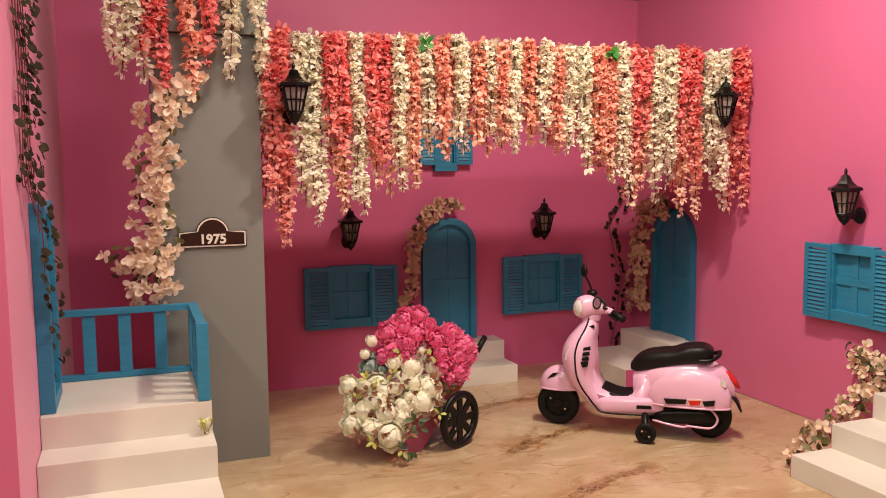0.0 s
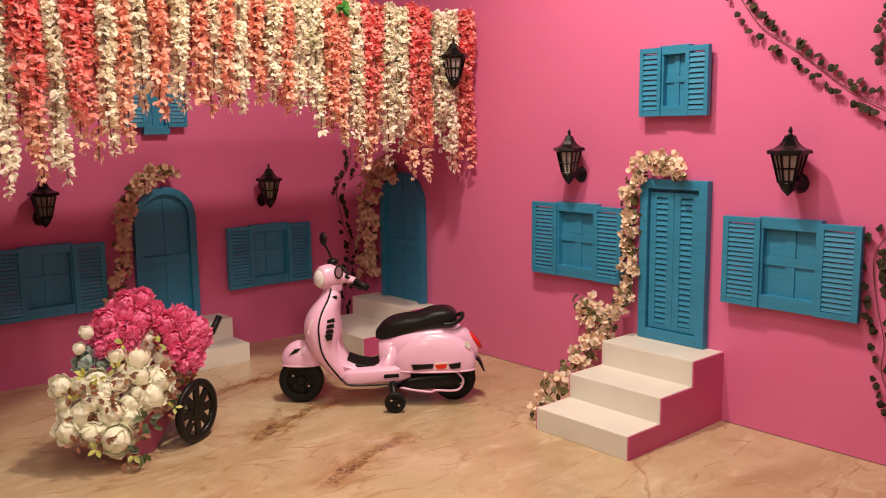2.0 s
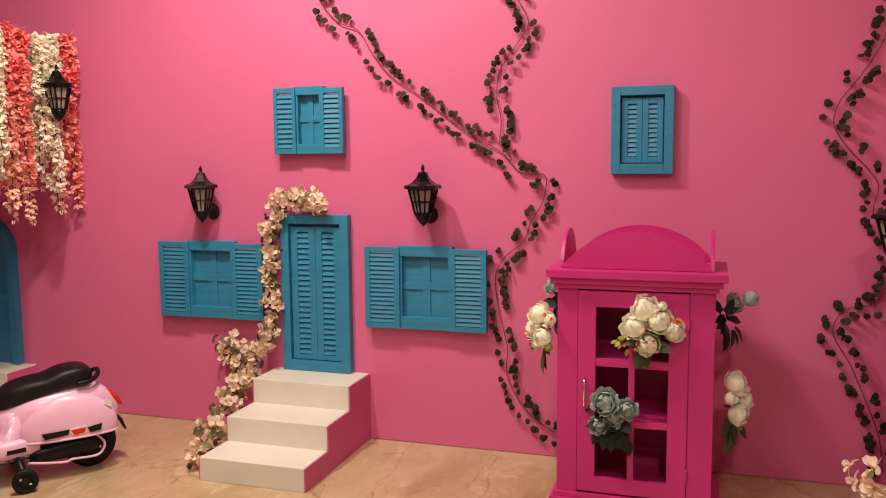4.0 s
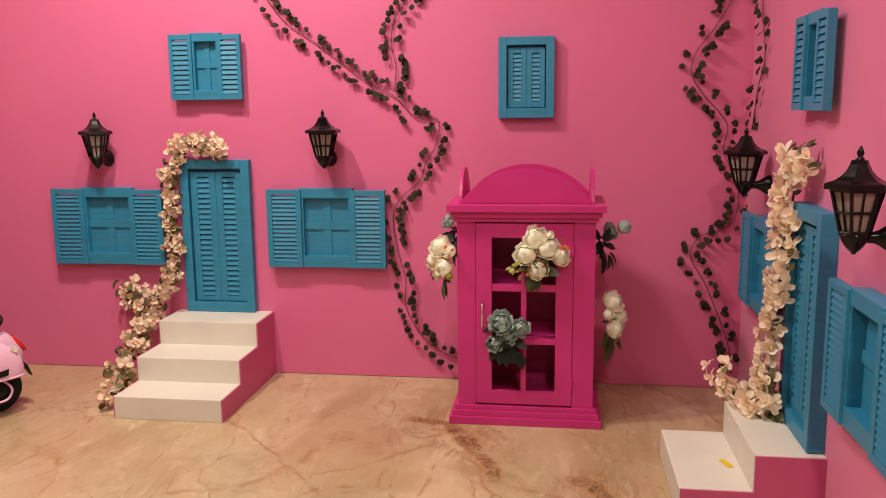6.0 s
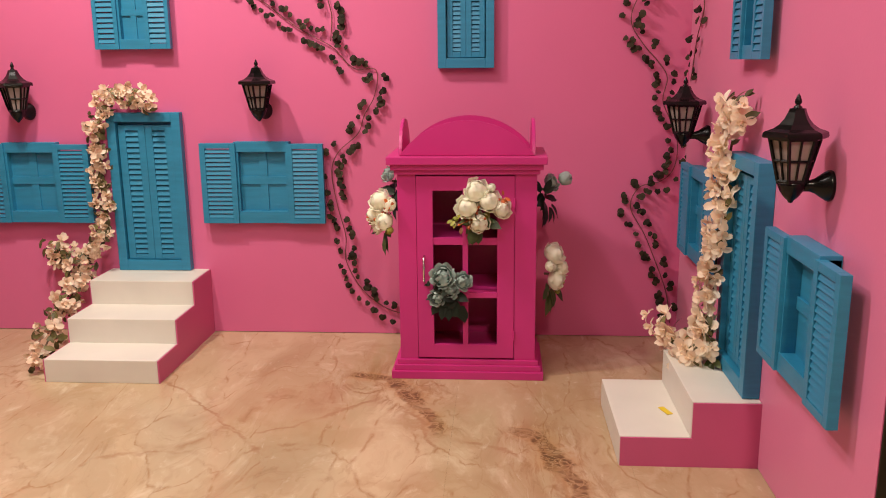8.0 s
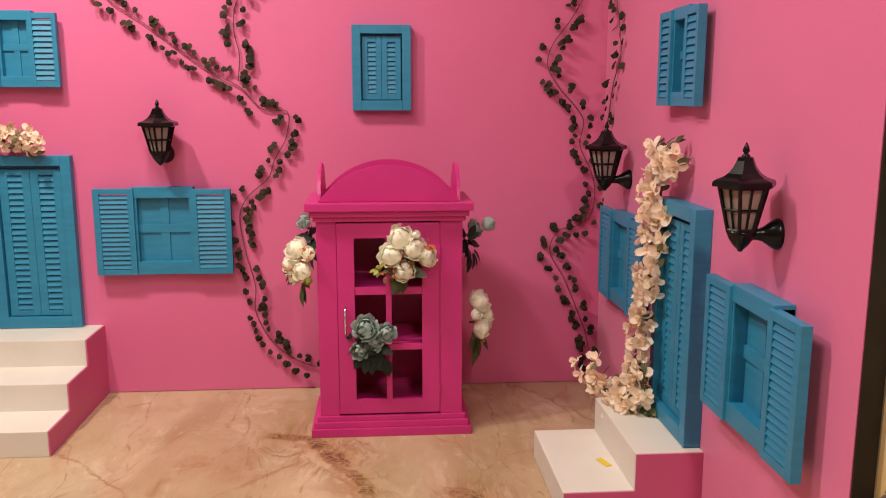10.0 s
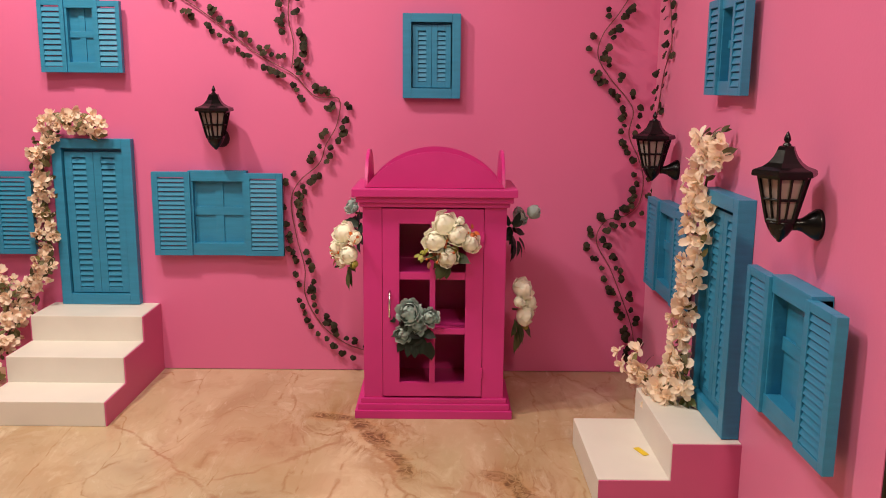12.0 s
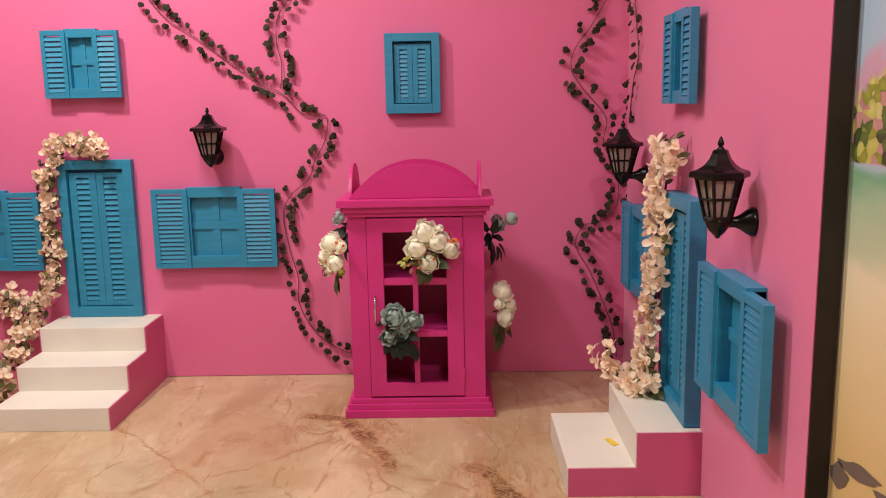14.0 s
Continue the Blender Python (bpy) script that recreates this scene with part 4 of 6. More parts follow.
F_SAGE = soft_petals("sage_grey_peony_petals", (0.30, 0.40, 0.37), (0.54, 0.65, 0.60), scale=25, trans=0.25)
G_IVY = paint("dark_ivy_leaf", (0.029, 0.021, 0.010), 0.75, 30, 0.45, 0.2, 200, island=0.6)
G_LEAF = paint("green_cloth_leaf", (0.050, 0.072, 0.018), 0.5, 20, 0.3, 0.2, 150, island=0.3)
G_OLIVE = paint("brown_olive_leaf", (0.10, 0.085, 0.025), 0.55, 20, 0.35, 0.2, 150, island=0.4)
G_FRESH = paint("fresh_green_leaf", (0.05, 0.25, 0.04), 0.45, 20, 0.3, 0.2, 150, island=0.3)
G_LIME = paint("yellow_green_bud", (0.36, 0.36, 0.06), 0.5, 20, 0.25, 0.2, 150, island=0.3)
G_DARK = paint("blackish_green_leaf", (0.018, 0.028, 0.020), 0.5, 20, 0.3, 0.2, 150, island=0.3)
BERRY = paint("orange_red_berry", (0.48, 0.11, 0.02), 0.4, 30, 0.3, 0.1, 150, island=0.35)
RUST = paint("rust_red_sprig", (0.16, 0.050, 0.014), 0.55, 30, 0.35, 0.2, 150, island=0.35)
VINE = paint("reddish_vine_stem", (0.16, 0.05, 0.045), 0.6, 20, 0.25, 0.2, 120)
STEM = paint("brown_vine_stem", (0.10, 0.065, 0.035), 0.7, 20, 0.25, 0.3, 120)

rng = random.Random(11)


def oval(w, l, cup, curl, nu=2, nv=5):
    """An oval petal along +y, narrow at its foot, rounded at its tip."""
    vs, fs = [], []
    for j in range(nv + 1):
        v = j / nv
        half = 0.5 * w * max(0.0, math.sin(math.pi * (0.03 + 0.90 * v ** 1.25))) ** 0.6
        for i in range(nu + 1):
            u = 2 * i / nu - 1
            vs.append((u * half, l * v * (1 - 0.05 * (1 - u * u) * v), cup * half * u * u + curl * l * v * v))
    for j in range(nv):
        for i in range(nu):
            a = j * (nu + 1) + i
            fs.append((a, a + 1, a + nu + 2, a + nu + 1))
    return np.array(vs), fs


def floret(k):
    """Two broad side petals and a narrow lip, each bent its own way."""
    r = random.Random(70 + k)
    ps = []
    for turn in (1.0, -1.0):
        wing = oval(0.027 * r.uniform(0.8, 1.2), 0.035 * r.uniform(0.8, 1.2), r.uniform(0.2, 1.1), r.uniform(-0.50, 0.40), 2, 4)
        ps.append(moved(wing, rot(r.uniform(-0.2, 0.5), -0.35 * turn, turn * r.uniform(0.85, 1.45)), (0, 0.002, 0)))
    ps.append(moved(oval(0.021, 0.026 * r.uniform(0.8, 1.3), 0.7, r.uniform(-0.4, 0.3), 2, 3), rot(r.uniform(-0.3, 0.5), 0, r.uniform(-0.2, 0.2)), (0, 0.002, 0)))
    return joined(ps)


FLORETS = [floret(k) for k in range(7)]
TAIL = petal(0.008, 0.020, 0.5, 0.1, 1, 2)


def strand(x, y, top, bottom, material, fat=1.0, label="", group="hanging flower strands"):
    """One hanging strand of cloth wistaria: tufts of florets round a thin stem, thinning to a tip."""
    ob = thing("flower_strand", pose(0, 0, 0), label, "artificial flowers", group)
    L = top - bottom
    n = int(L / 0.0170)
    dx, dy = rng.uniform(-0.02, 0.02), rng.uniform(-0.02, 0.02)
    line, tuft = [], []
    for i in range(n):
        f = i / n
        z = top - L * f
        cx, cy = x + dx * f * f + 0.006 * math.sin(9 * f + x * 50), y + dy * f * f + 0.008 * math.sin(7 * f + y * 70)
        if i % 4 == 0 or i == n - 1:
            line.append((cx, cy, z))
        r = fat * (0.030 if f < 0.75 else 0.030 * (1.15 - f) / 0.40)
        for k in range(5 if f < 0.5 else (3 if f < 0.75 else (2 if f < 0.92 else 1))):
            a = rng.uniform(0, 2 * math.pi)
            R = rot(rng.uniform(-1.45, -0.25), rng.uniform(-0.7, 0.7), a - math.pi / 2)
            out = r * rng.uniform(0.15, 0.80)
            tuft.append(moved(FLORETS[rng.randrange(7)], R, (cx + out * math.cos(a), cy + out * math.sin(a), z + rng.uniform(-0.010, 0.012)), fat * rng.uniform(0.62, 1.08)))
        if i % 6 == 5 or i == n - 1:
            if i == n - 1:
                for k in range(5):
                    tuft.append(moved(TAIL, rot(-1.5, 0, rng.uniform(0, 6.3)), (x + dx + rng.uniform(-0.012, 0.012), y + dy + rng.uniform(-0.012, 0.012), bottom + rng.uniform(0.0, 0.03))))
            t = new("floret_tuft", raw_mesh("floret_tuft", joined(tuft), material))
            t.parent = ob
            tuft = []
    part("stem", tube(line, 0.003, 5), VINE, ob, "", True)
    return ob


NAMES = {F_CORAL: "coral red cloth wistaria strand hanging from the beam", F_PEACH: "peach pink cloth wistaria strand hanging from the beam",
         F_CREAM: "cream white cloth wistaria strand hanging from the beam"}
# bunches along the beam: place, shade (R red coral, P peach, W cream, M mixed), lowest tip
BUNCHES = [(-2.912, "W", 1.63), (-2.885, "R", 1.07), (-2.831, "R", 1.08), (-2.741, "W", 1.27), (-2.672, "W", 1.17), (-2.593, "R", 1.35), (-2.533, "R", 1.22), (-2.447, "W", 1.22),
           (-2.374, "R", 1.35), (-2.312, "R", 1.30), (-2.238, "M", 1.32), (-2.163, "P", 1.34), (-2.089, "W", 1.52), (-1.997, "P", 1.49), (-1.896, "W", 1.52), (-1.788, "P", 1.51),
           (-1.723, "W", 1.56), (-1.670, "P", 1.53), (-1.595, "W", 1.52), (-1.501, "P", 1.57), (-1.417, "W", 1.57), (-1.331, "P", 1.51), (-1.255, "W", 1.52), (-1.160, "M", 1.41),
           (-1.078, "P", 1.42), (-0.995, "P", 1.36), (-0.911, "W", 1.27), (-0.844, "R", 1.20), (-0.766, "R", 1.32), (-0.694, "W", 1.24), (-0.595, "W", 1.33), (-0.518, "R", 1.15),
           (-0.424, "R", 1.13), (-0.320, "W", 1.41), (-0.244, "W", 1.17), (-0.146, "R", 1.16), (-0.085, "R", 1.20)]
SHADES = {"R": (F_CORAL, F_PEACH, F_CORAL), "P": (F_PEACH, F_PEACH, F_CORAL), "W": (F_CREAM, F_CREAM, F_CREAM), "M": (F_CREAM, F_CREAM, F_PEACH)}
for y, code, low in BUNCHES:
    front, tail, rear = SHADES[code]
    if y < -2.8 or y > -0.2:
        tail = front
    L = 2.09 - low
    strand(0.228 + rng.uniform(-0.012, 0.018), y - 0.014, 2.10 + rng.uniform(-0.02, 0.012), low + L * (0.30 if code == "R" else 0.10) * rng.uniform(0.6, 1.3), front, 1.05, NAMES[front])
    strand(0.185 + rng.uniform(-0.012, 0.012), y + 0.020 + rng.uniform(-0.008, 0.008), 2.085, low - 0.01, tail, 1.0, NAMES[tail])
    strand(0.130, y + rng.uniform(-0.02, 0.02), 2.08, low + L * rng.uniform(0.04, 0.24), rear, 1.0, NAMES[rear])
for y, low, mat in ((-3.585, 1.93, F_CREAM), (-3.535, 1.86, F_CREAM), (-3.48, 1.83, F_CREAM), (-3.44, 1.95, F_CORAL), (-3.385, 1.79, F_CORAL), (-3.27, 1.80, F_PEACH), (-3.175, 1.93, F_CORAL), (-3.075, 1.85, F_CREAM), (-2.945, 1.98, F_CREAM)):
    strand(0.27 + rng.uniform(-0.01, 0.02), y, 2.40, low, mat, 1.1, NAMES[mat].replace("the beam", "the column top"), "flower strands at the column top")

LEAF = petal(0.030, 0.060, 0.25, -0.15, 2, 4, 0.5)


def leaf_cluster(c, count, size, spread, out):
    parts = []
    for k in range(count):
        a = rng.uniform(0, 6.283)
        R = facing((out[0] + rng.uniform(-spread, spread), out[1] + rng.uniform(-spread, spread), out[2] + rng.uniform(-spread, spread)), a)
        parts.append(moved(LEAF, R, c, size * rng.uniform(0.7, 1.2)))
    return parts


fresh = thing("leaf_sprigs", pose(0, 0, 0), "fresh green leaf sprigs among the hanging flowers", "artificial leaves")
for c in ((0.265, -2.11, 2.06), (0.265, -1.02, 2.055)):
    part_ob = new("leaf_sprig", raw_mesh("leaf_sprig", joined(leaf_cluster(c, 11, 0.9, 0.9, (1, -0.2, 0.1))), G_FRESH))
    part_ob.parent = fresh
tops = []
for k in range(46):
    y = rng.uniform(-2.9, -0.08)
    tops.append(moved(LEAF, facing((rng.uniform(-0.4, 1), rng.uniform(-0.6, 0.6), 0.15), rng.uniform(-0.5, 0.5) + math.pi), (0.17 + rng.uniform(-0.04, 0.06), y, 2.085), rng.uniform(0.4, 0.75)))
part_ob = new("leaf_fringe", raw_mesh("leaf_fringe", joined([(v, f) for v, f in tops]), G_LEAF))
part_ob.parent = fresh
tagged(part_ob, kind="stuff")

# blossoms of the garlands: five oval petals, narrow at the foot
BLOOMS = {}


def blossom_mesh(material, variant):
    key = (material.name, variant)
    if key not in BLOOMS:
        r = random.Random(variant + 3)
        ps = []
        for k in range(5):
            ps.append(moved(oval(0.034 * r.uniform(0.75, 1.15), 0.044 * r.uniform(0.75, 1.12), r.uniform(0.1, 0.6), r.uniform(-0.50, 0.45), 2, 5), rot(r.uniform(-0.10, 0.85), r.uniform(-0.5, 0.5), 2 * math.pi * k / 5 + r.uniform(-0.25, 0.25)), (0, 0, 0)))
        for k in range(2):
            ps.append(moved(oval(0.020, 0.026, 0.5, 0.2), rot(0.9 + r.uniform(0, 0.4), 0, r.uniform(0, 6.3)), (0, 0, 0.002)))
        BLOOMS[key] = raw_mesh("blossom", joined(ps), material)
    return BLOOMS[key]


def garland(points, out, label, material=F_BLUSH, count=46, spread=0.045, size=1.0, leaves=26, name="flower_garland"):
    """Cloth blossoms and leaves along a stem that climbs beside a door."""
    ob = thing(name, pose(0, 0, 0), label, "artificial flowers")
    line = spline(points, 8)
    part("stem", tube(line, 0.0045, 6), STEM, ob, "", True)
    out = Vector(out)
    n = len(line)
    for i in range(count):
        p = line[max(0, min(n - 1, int((i // 4 + 0.5 + rng.gauss(0, 0.42)) * 4 / count * n)))]
        off = Vector((rng.gauss(0, 1), rng.gauss(0, 1), rng.gauss(0, 1))) * spread * 0.62
        off *= min(1.0, 1.25 * spread / off.length)
        off -= off.dot(out) * out * (0.4 if off.dot(out) > 0 else 1.6)
        d = (out * 0.9 + off.normalized() * 0.8 + Vector((0, 0, rng.uniform(-0.6, 0.2)))).normalized()
        b = new("blossom", blossom_mesh(material, rng.randrange(5)))
        b.parent = ob
        b.matrix_basis = Matrix.Translation(p + off + out * 0.012) @ Matrix(facing(d, rng.uniform(0, 6.28)).tolist()).to_4x4() @ Matrix.Scale(size * 1.4 * rng.uniform(0.75, 1.15), 4)
    ls = []
    for i in range(leaves):
        p = line[int(rng.random() * (n - 1))]
        off = Vector((rng.gauss(0, 1), rng.gauss(0, 1), rng.gauss(0, 1))) * spread * 0.5
        off *= min(1.0, 0.75 * spread / off.length)
        off -= off.dot(out) * out
        ls.append(moved(LEAF, facing(out + off.normalized() * 0.9, rng.uniform(0, 6.28)), p + off * 1.6 + out * 0.022, rng.uniform(0.55, 0.95)))
    lo = new("leaves", raw_mesh("leaves", joined(ls), G_OLIVE))
    lo.parent = ob
    return ob


garland([(1.69, -0.055, 1.215), (1.58, -0.06, 1.245), (1.48, -0.06, 1.235), (1.40, -0.055, 1.12), (1.40, -0.05, 0.98), (1.385, -0.05, 0.82), (1.40, -0.06, 0.66), (1.375, -0.08, 0.52), (1.32, -0.09, 0.44)],
        (0.15, -1, 0.0), "blush cloth flower garland climbing beside the teal door", F_TAN, 104, 0.042, 0.55, 110)
garland([(1.10, -0.06, 0.46), (1.20, -0.08, 0.42), (1.27, -0.10, 0.36), (1.26, -0.18, 0.28), (1.26, -0.32, 0.20), (1.27, -0.48, 0.12), (1.28, -0.62, 0.05)],
        (0.2, -1, 0.1), "blush cloth flower garland hanging beside the white steps", F_TAN, 78, 0.056, 0.60, 120)
garland([(4.285, -1.15, 1.20), (4.285, -1.09, 1.22), (4.28, -1.05, 1.13), (4.275, -1.03, 1.03), (4.275, -1.04, 0.90), (4.265, -1.01, 0.76), (4.26, -0.99, 0.62), (4.255, -1.01, 0.50), (4.24, -1.03, 0.39),
         (4.235, -0.97, 0.32), (4.19, -0.85, 0.28), (4.11, -0.73, 0.30)],
        (-0.95, -0.25, 0.1), "blush cloth flower garland beside the side door", F_BLUSH, 122, 0.058, 0.74, 110)
step_cluster = garland([(4.25, -1.02, 0.33), (4.22, -1.04, 0.29), (4.17, -0.98, 0.27)], (-0.9, -0.4, 0.2), "blush cloth flower cluster on the step beside the side door", F_BLUSH, 26, 0.050, 0.68, 14)
garland([(-1.0, -1.50, 1.19), (-1.0, -1.60, 1.175), (-1.0, -1.71, 1.08), (-1.0, -1.765, 0.95), (-1.0, -1.79, 0.80), (-1.0, -1.80, 0.62), (-0.99, -1.84, 0.48), (-0.98, -1.88, 0.36)],
        (1, 0, 0), "dusty blush cloth flower garland beside the arched door", F_DRY, 58, 0.042, 0.70, 44)
garland([(-0.52, -0.07, 1.18), (-0.66, -0.07, 1.17), (-0.80, -0.06, 1.09), (-0.85, -0.06, 0.95), (-0.86, -0.06, 0.78), (-0.88, -0.06, 0.62), (-0.88, -0.06, 0.50), (-0.88, -0.06, 0.40)],
        (0.2, -1, 0), "dusty blush cloth flower garland in the alcove corner", F_DRY, 100, 0.075, 0.74, 50)
garland([(0.24, -3.30, 1.86), (0.24, -3.39, 1.72), (0.24, -3.38, 1.58), (0.24, -3.45, 1.44), (0.24, -3.46, 1.30), (0.24, -3.44, 1.15), (0.25, -3.47, 1.02), (0.25, -3.58, 1.02), (0.25, -3.50, 0.93), (0.25, -3.45, 0.88)],
        (1, -0.1, 0), "blush cloth flower garland on the grey column edge", F_BLUSH, 124, 0.082, 0.72, 110)


def ivy_leaf_mesh(k):
    r = random.Random(k)
    s = 0.034
    pts = [(0, 0.06), (0.30, -0.02), (0.49, 0.24), (0.53, 0.50), (0.32, 0.78), (0.0, 0.98), (-0.32, 0.78), (-0.53, 0.50), (-0.49, 0.24), (-0.30, -0.02)]
    vs = [(x * s * r.uniform(0.9, 1.1), y * s, abs(x) * s * -0.22 + 0.10 * s * y * r.uniform(-1, 1)) for x, y in pts] + [(0, 0.42 * s, 0.05 * s)]
    fs = [(i, (i + 1) % 10, 10) for i in range(10)]
    return raw_mesh("leaf", (np.array(vs), fs), G_IVY, False)


IVY = [ivy_leaf_mesh(k) for k in range(5)]


def ivy(points, out, label, step=0.0170, side=0.032, lift=0.014):
    """A cloth ivy string: stem and single leaves on both sides, flat against the wall."""
    ob = thing("ivy_vine", pose(0, 0, 0), label, "artificial ivy", "ivy vines on the walls")
    line = spline(points, 10)
    part("stem", tube(line, 0.0024, 5), VINE, ob, "", True)
    out = Vector(out).normalized()
    gone = 0.0
    for a, b in zip(line, line[1:]):
        gone += (b - a).length
        while gone > step:
            gone -= step * rng.uniform(0.7, 1.3)
            d = (b - a).normalized()
            s = d.cross(out) * rng.choice((-1, 1))
            p = a + s * side * rng.uniform(0.45, 1.25) + out * lift * rng.uniform(0.4, 1.4)
            up = (s * rng.uniform(0.4, 1.0) + d * rng.uniform(-0.5, 0.3) + Vector((0, 0, -0.6))).normalized()
            n = (out + Vector((rng.uniform(-0.6, 0.6), rng.uniform(-0.6, 0.6), rng.uniform(0.0, 0.7)))).normalized()
            x = up.cross(n).normalized()
            y = n.cross(x)
            leaf = new("leaf", IVY[rng.randrange(5)])
            leaf.parent = ob
            leaf.matrix_basis = Matrix.Translation(p) @ Matrix((x, y, n)).transposed().to_4x4() @ Matrix.Scale(rng.uniform(0.75, 1.15), 4)
    return ob


W = -0.012
ivy([(1.60, W, 2.40), (1.69, W, 2.22), (1.78, W, 2.12), (1.89, W, 2.07), (1.96, W, 1.96), (2.05, W, 1.85), (2.17, W, 1.77), (2.29, W, 1.68), (2.42, W, 1.58), (2.52, W, 1.52), (2.61, W, 1.47), (2.71, W, 1.37), (2.82, W, 1.36),
     (2.81, W, 1.24), (2.755, W, 1.14), (2.72, W, 1.05), (2.62, W, 0.96), (2.58, W, 0.86), (2.605, W, 0.68), (2.64, W, 0.53), (2.64, W, 0.39), (2.72, W, 0.24), (2.83, W, 0.15), (2.93, W, 0.11)], (0, -1, 0), "dark green cloth ivy climbing the pink wall beside the booth")
ivy([(2.32, W, 2.51), (2.29, W, 2.58), (2.38, W, 2.62), (2.48, W, 2.57), (2.53, W, 2.46), (2.62, W, 2.37), (2.65, W, 2.26), (2.69, W, 2.17), (2.74, W, 2.06), (2.68, W, 1.96), (2.605, W, 1.85), (2.59, W, 1.73), (2.61, W, 1.62), (2.60, W, 1.50)], (0, -1, 0), "dark green cloth ivy hanging from the wall top")
ivy([(4.30, W, 2.63), (4.30, W, 2.48), (4.27, W, 2.28), (4.245, W, 2.09), (4.23, W, 1.93), (4.15, W, 1.78), (4.07, W, 1.67), (4.05, W, 1.57), (4.11, W, 1.47), (4.19, W, 1.38), (4.23, W, 1.31), (4.215, W, 1.20), (4.27, W, 1.08), (4.295, W, 0.98), (4.28, W, 0.87),
     (4.22, W, 0.81), (4.12, W, 0.78), (4.08, W, 0.68), (4.155, W, 0.54), (4.215, W, 0.40), (4.275, W, 0.24), (4.30, W, 0.08)], (-0.2, -1, 0), "dark green cloth ivy hanging in the wall corner", 0.0155)
V = XR - 0.012
ivy([(V, -0.10, 2.62), (V, -0.20, 2.50), (V, -0.23, 2.29), (V, -0.22, 2.08), (V, -0.18, 1.92), (V, -0.26, 1.71), (V, -0.28, 1.60), (V, -0.18, 1.49), (V, -0.10, 1.30)], (-1, -0.2, 0), "dark green cloth ivy on the side wall", 0.026)
ivy([(XA + 0.012, -0.10, 1.30), (XA + 0.012, -0.10, 1.20), (XA + 0.012, -0.198, 1.05), (XA + 0.012, -0.225, 0.96), (XA + 0.012, -0.193, 0.83), (XA + 0.012, -0.157, 0.70), (XA + 0.012, -0.112, 0.59), (XA + 0.012, -0.138, 0.49), (XA + 0.012, -0.154, 0.35), (XA + 0.012, -0.187, 0.18), (XA + 0.012, -0.208, 0.10)], (1, -0.2, 0), "dark green cloth ivy in the alcove corner", 0.022, 0.028)
for k, x in enumerate((0.76, 0.83, 0.91, 1.00, 1.08)):
    ivy([(x, YL + 0.012, 2.62), (x + 0.03, YL + 0.014, 2.2), (x - 0.03, YL + 0.014, 1.80), (x + 0.01, YL + 0.014, 1.40), (x - 0.01 + 0.01 * k, YL + 0.05, 1.0 + 0.12 * k), (x, YL + 0.05, 0.62 + 0.2 * k)],
        (0.35, 1, 0), "dark green cloth ivy hanging on the wall beside the stairs", 0.030, 0.034, 0.026)


# peonies
PEONY = {}


RINGS = {"ivory": [(0.80, 0.20, 3), (0.88, 0.62, 4), (0.98, 1.12, 5)], "rose": [(0.52, 0.25, 4), (0.70, 0.52, 5), (0.85, 0.82, 7), (0.97, 1.12, 8), (1.05, 1.50, 7)],
         "sage": [(0.44, 0.14, 3), (0.58, 0.36, 4), (0.74, 0.62, 5), (0.90, 0.92, 6), (1.03, 1.35, 7)], "bud": [(0.74, 0.06, 3), (0.84, 0.26, 3), (0.90, 0.75, 4)]}


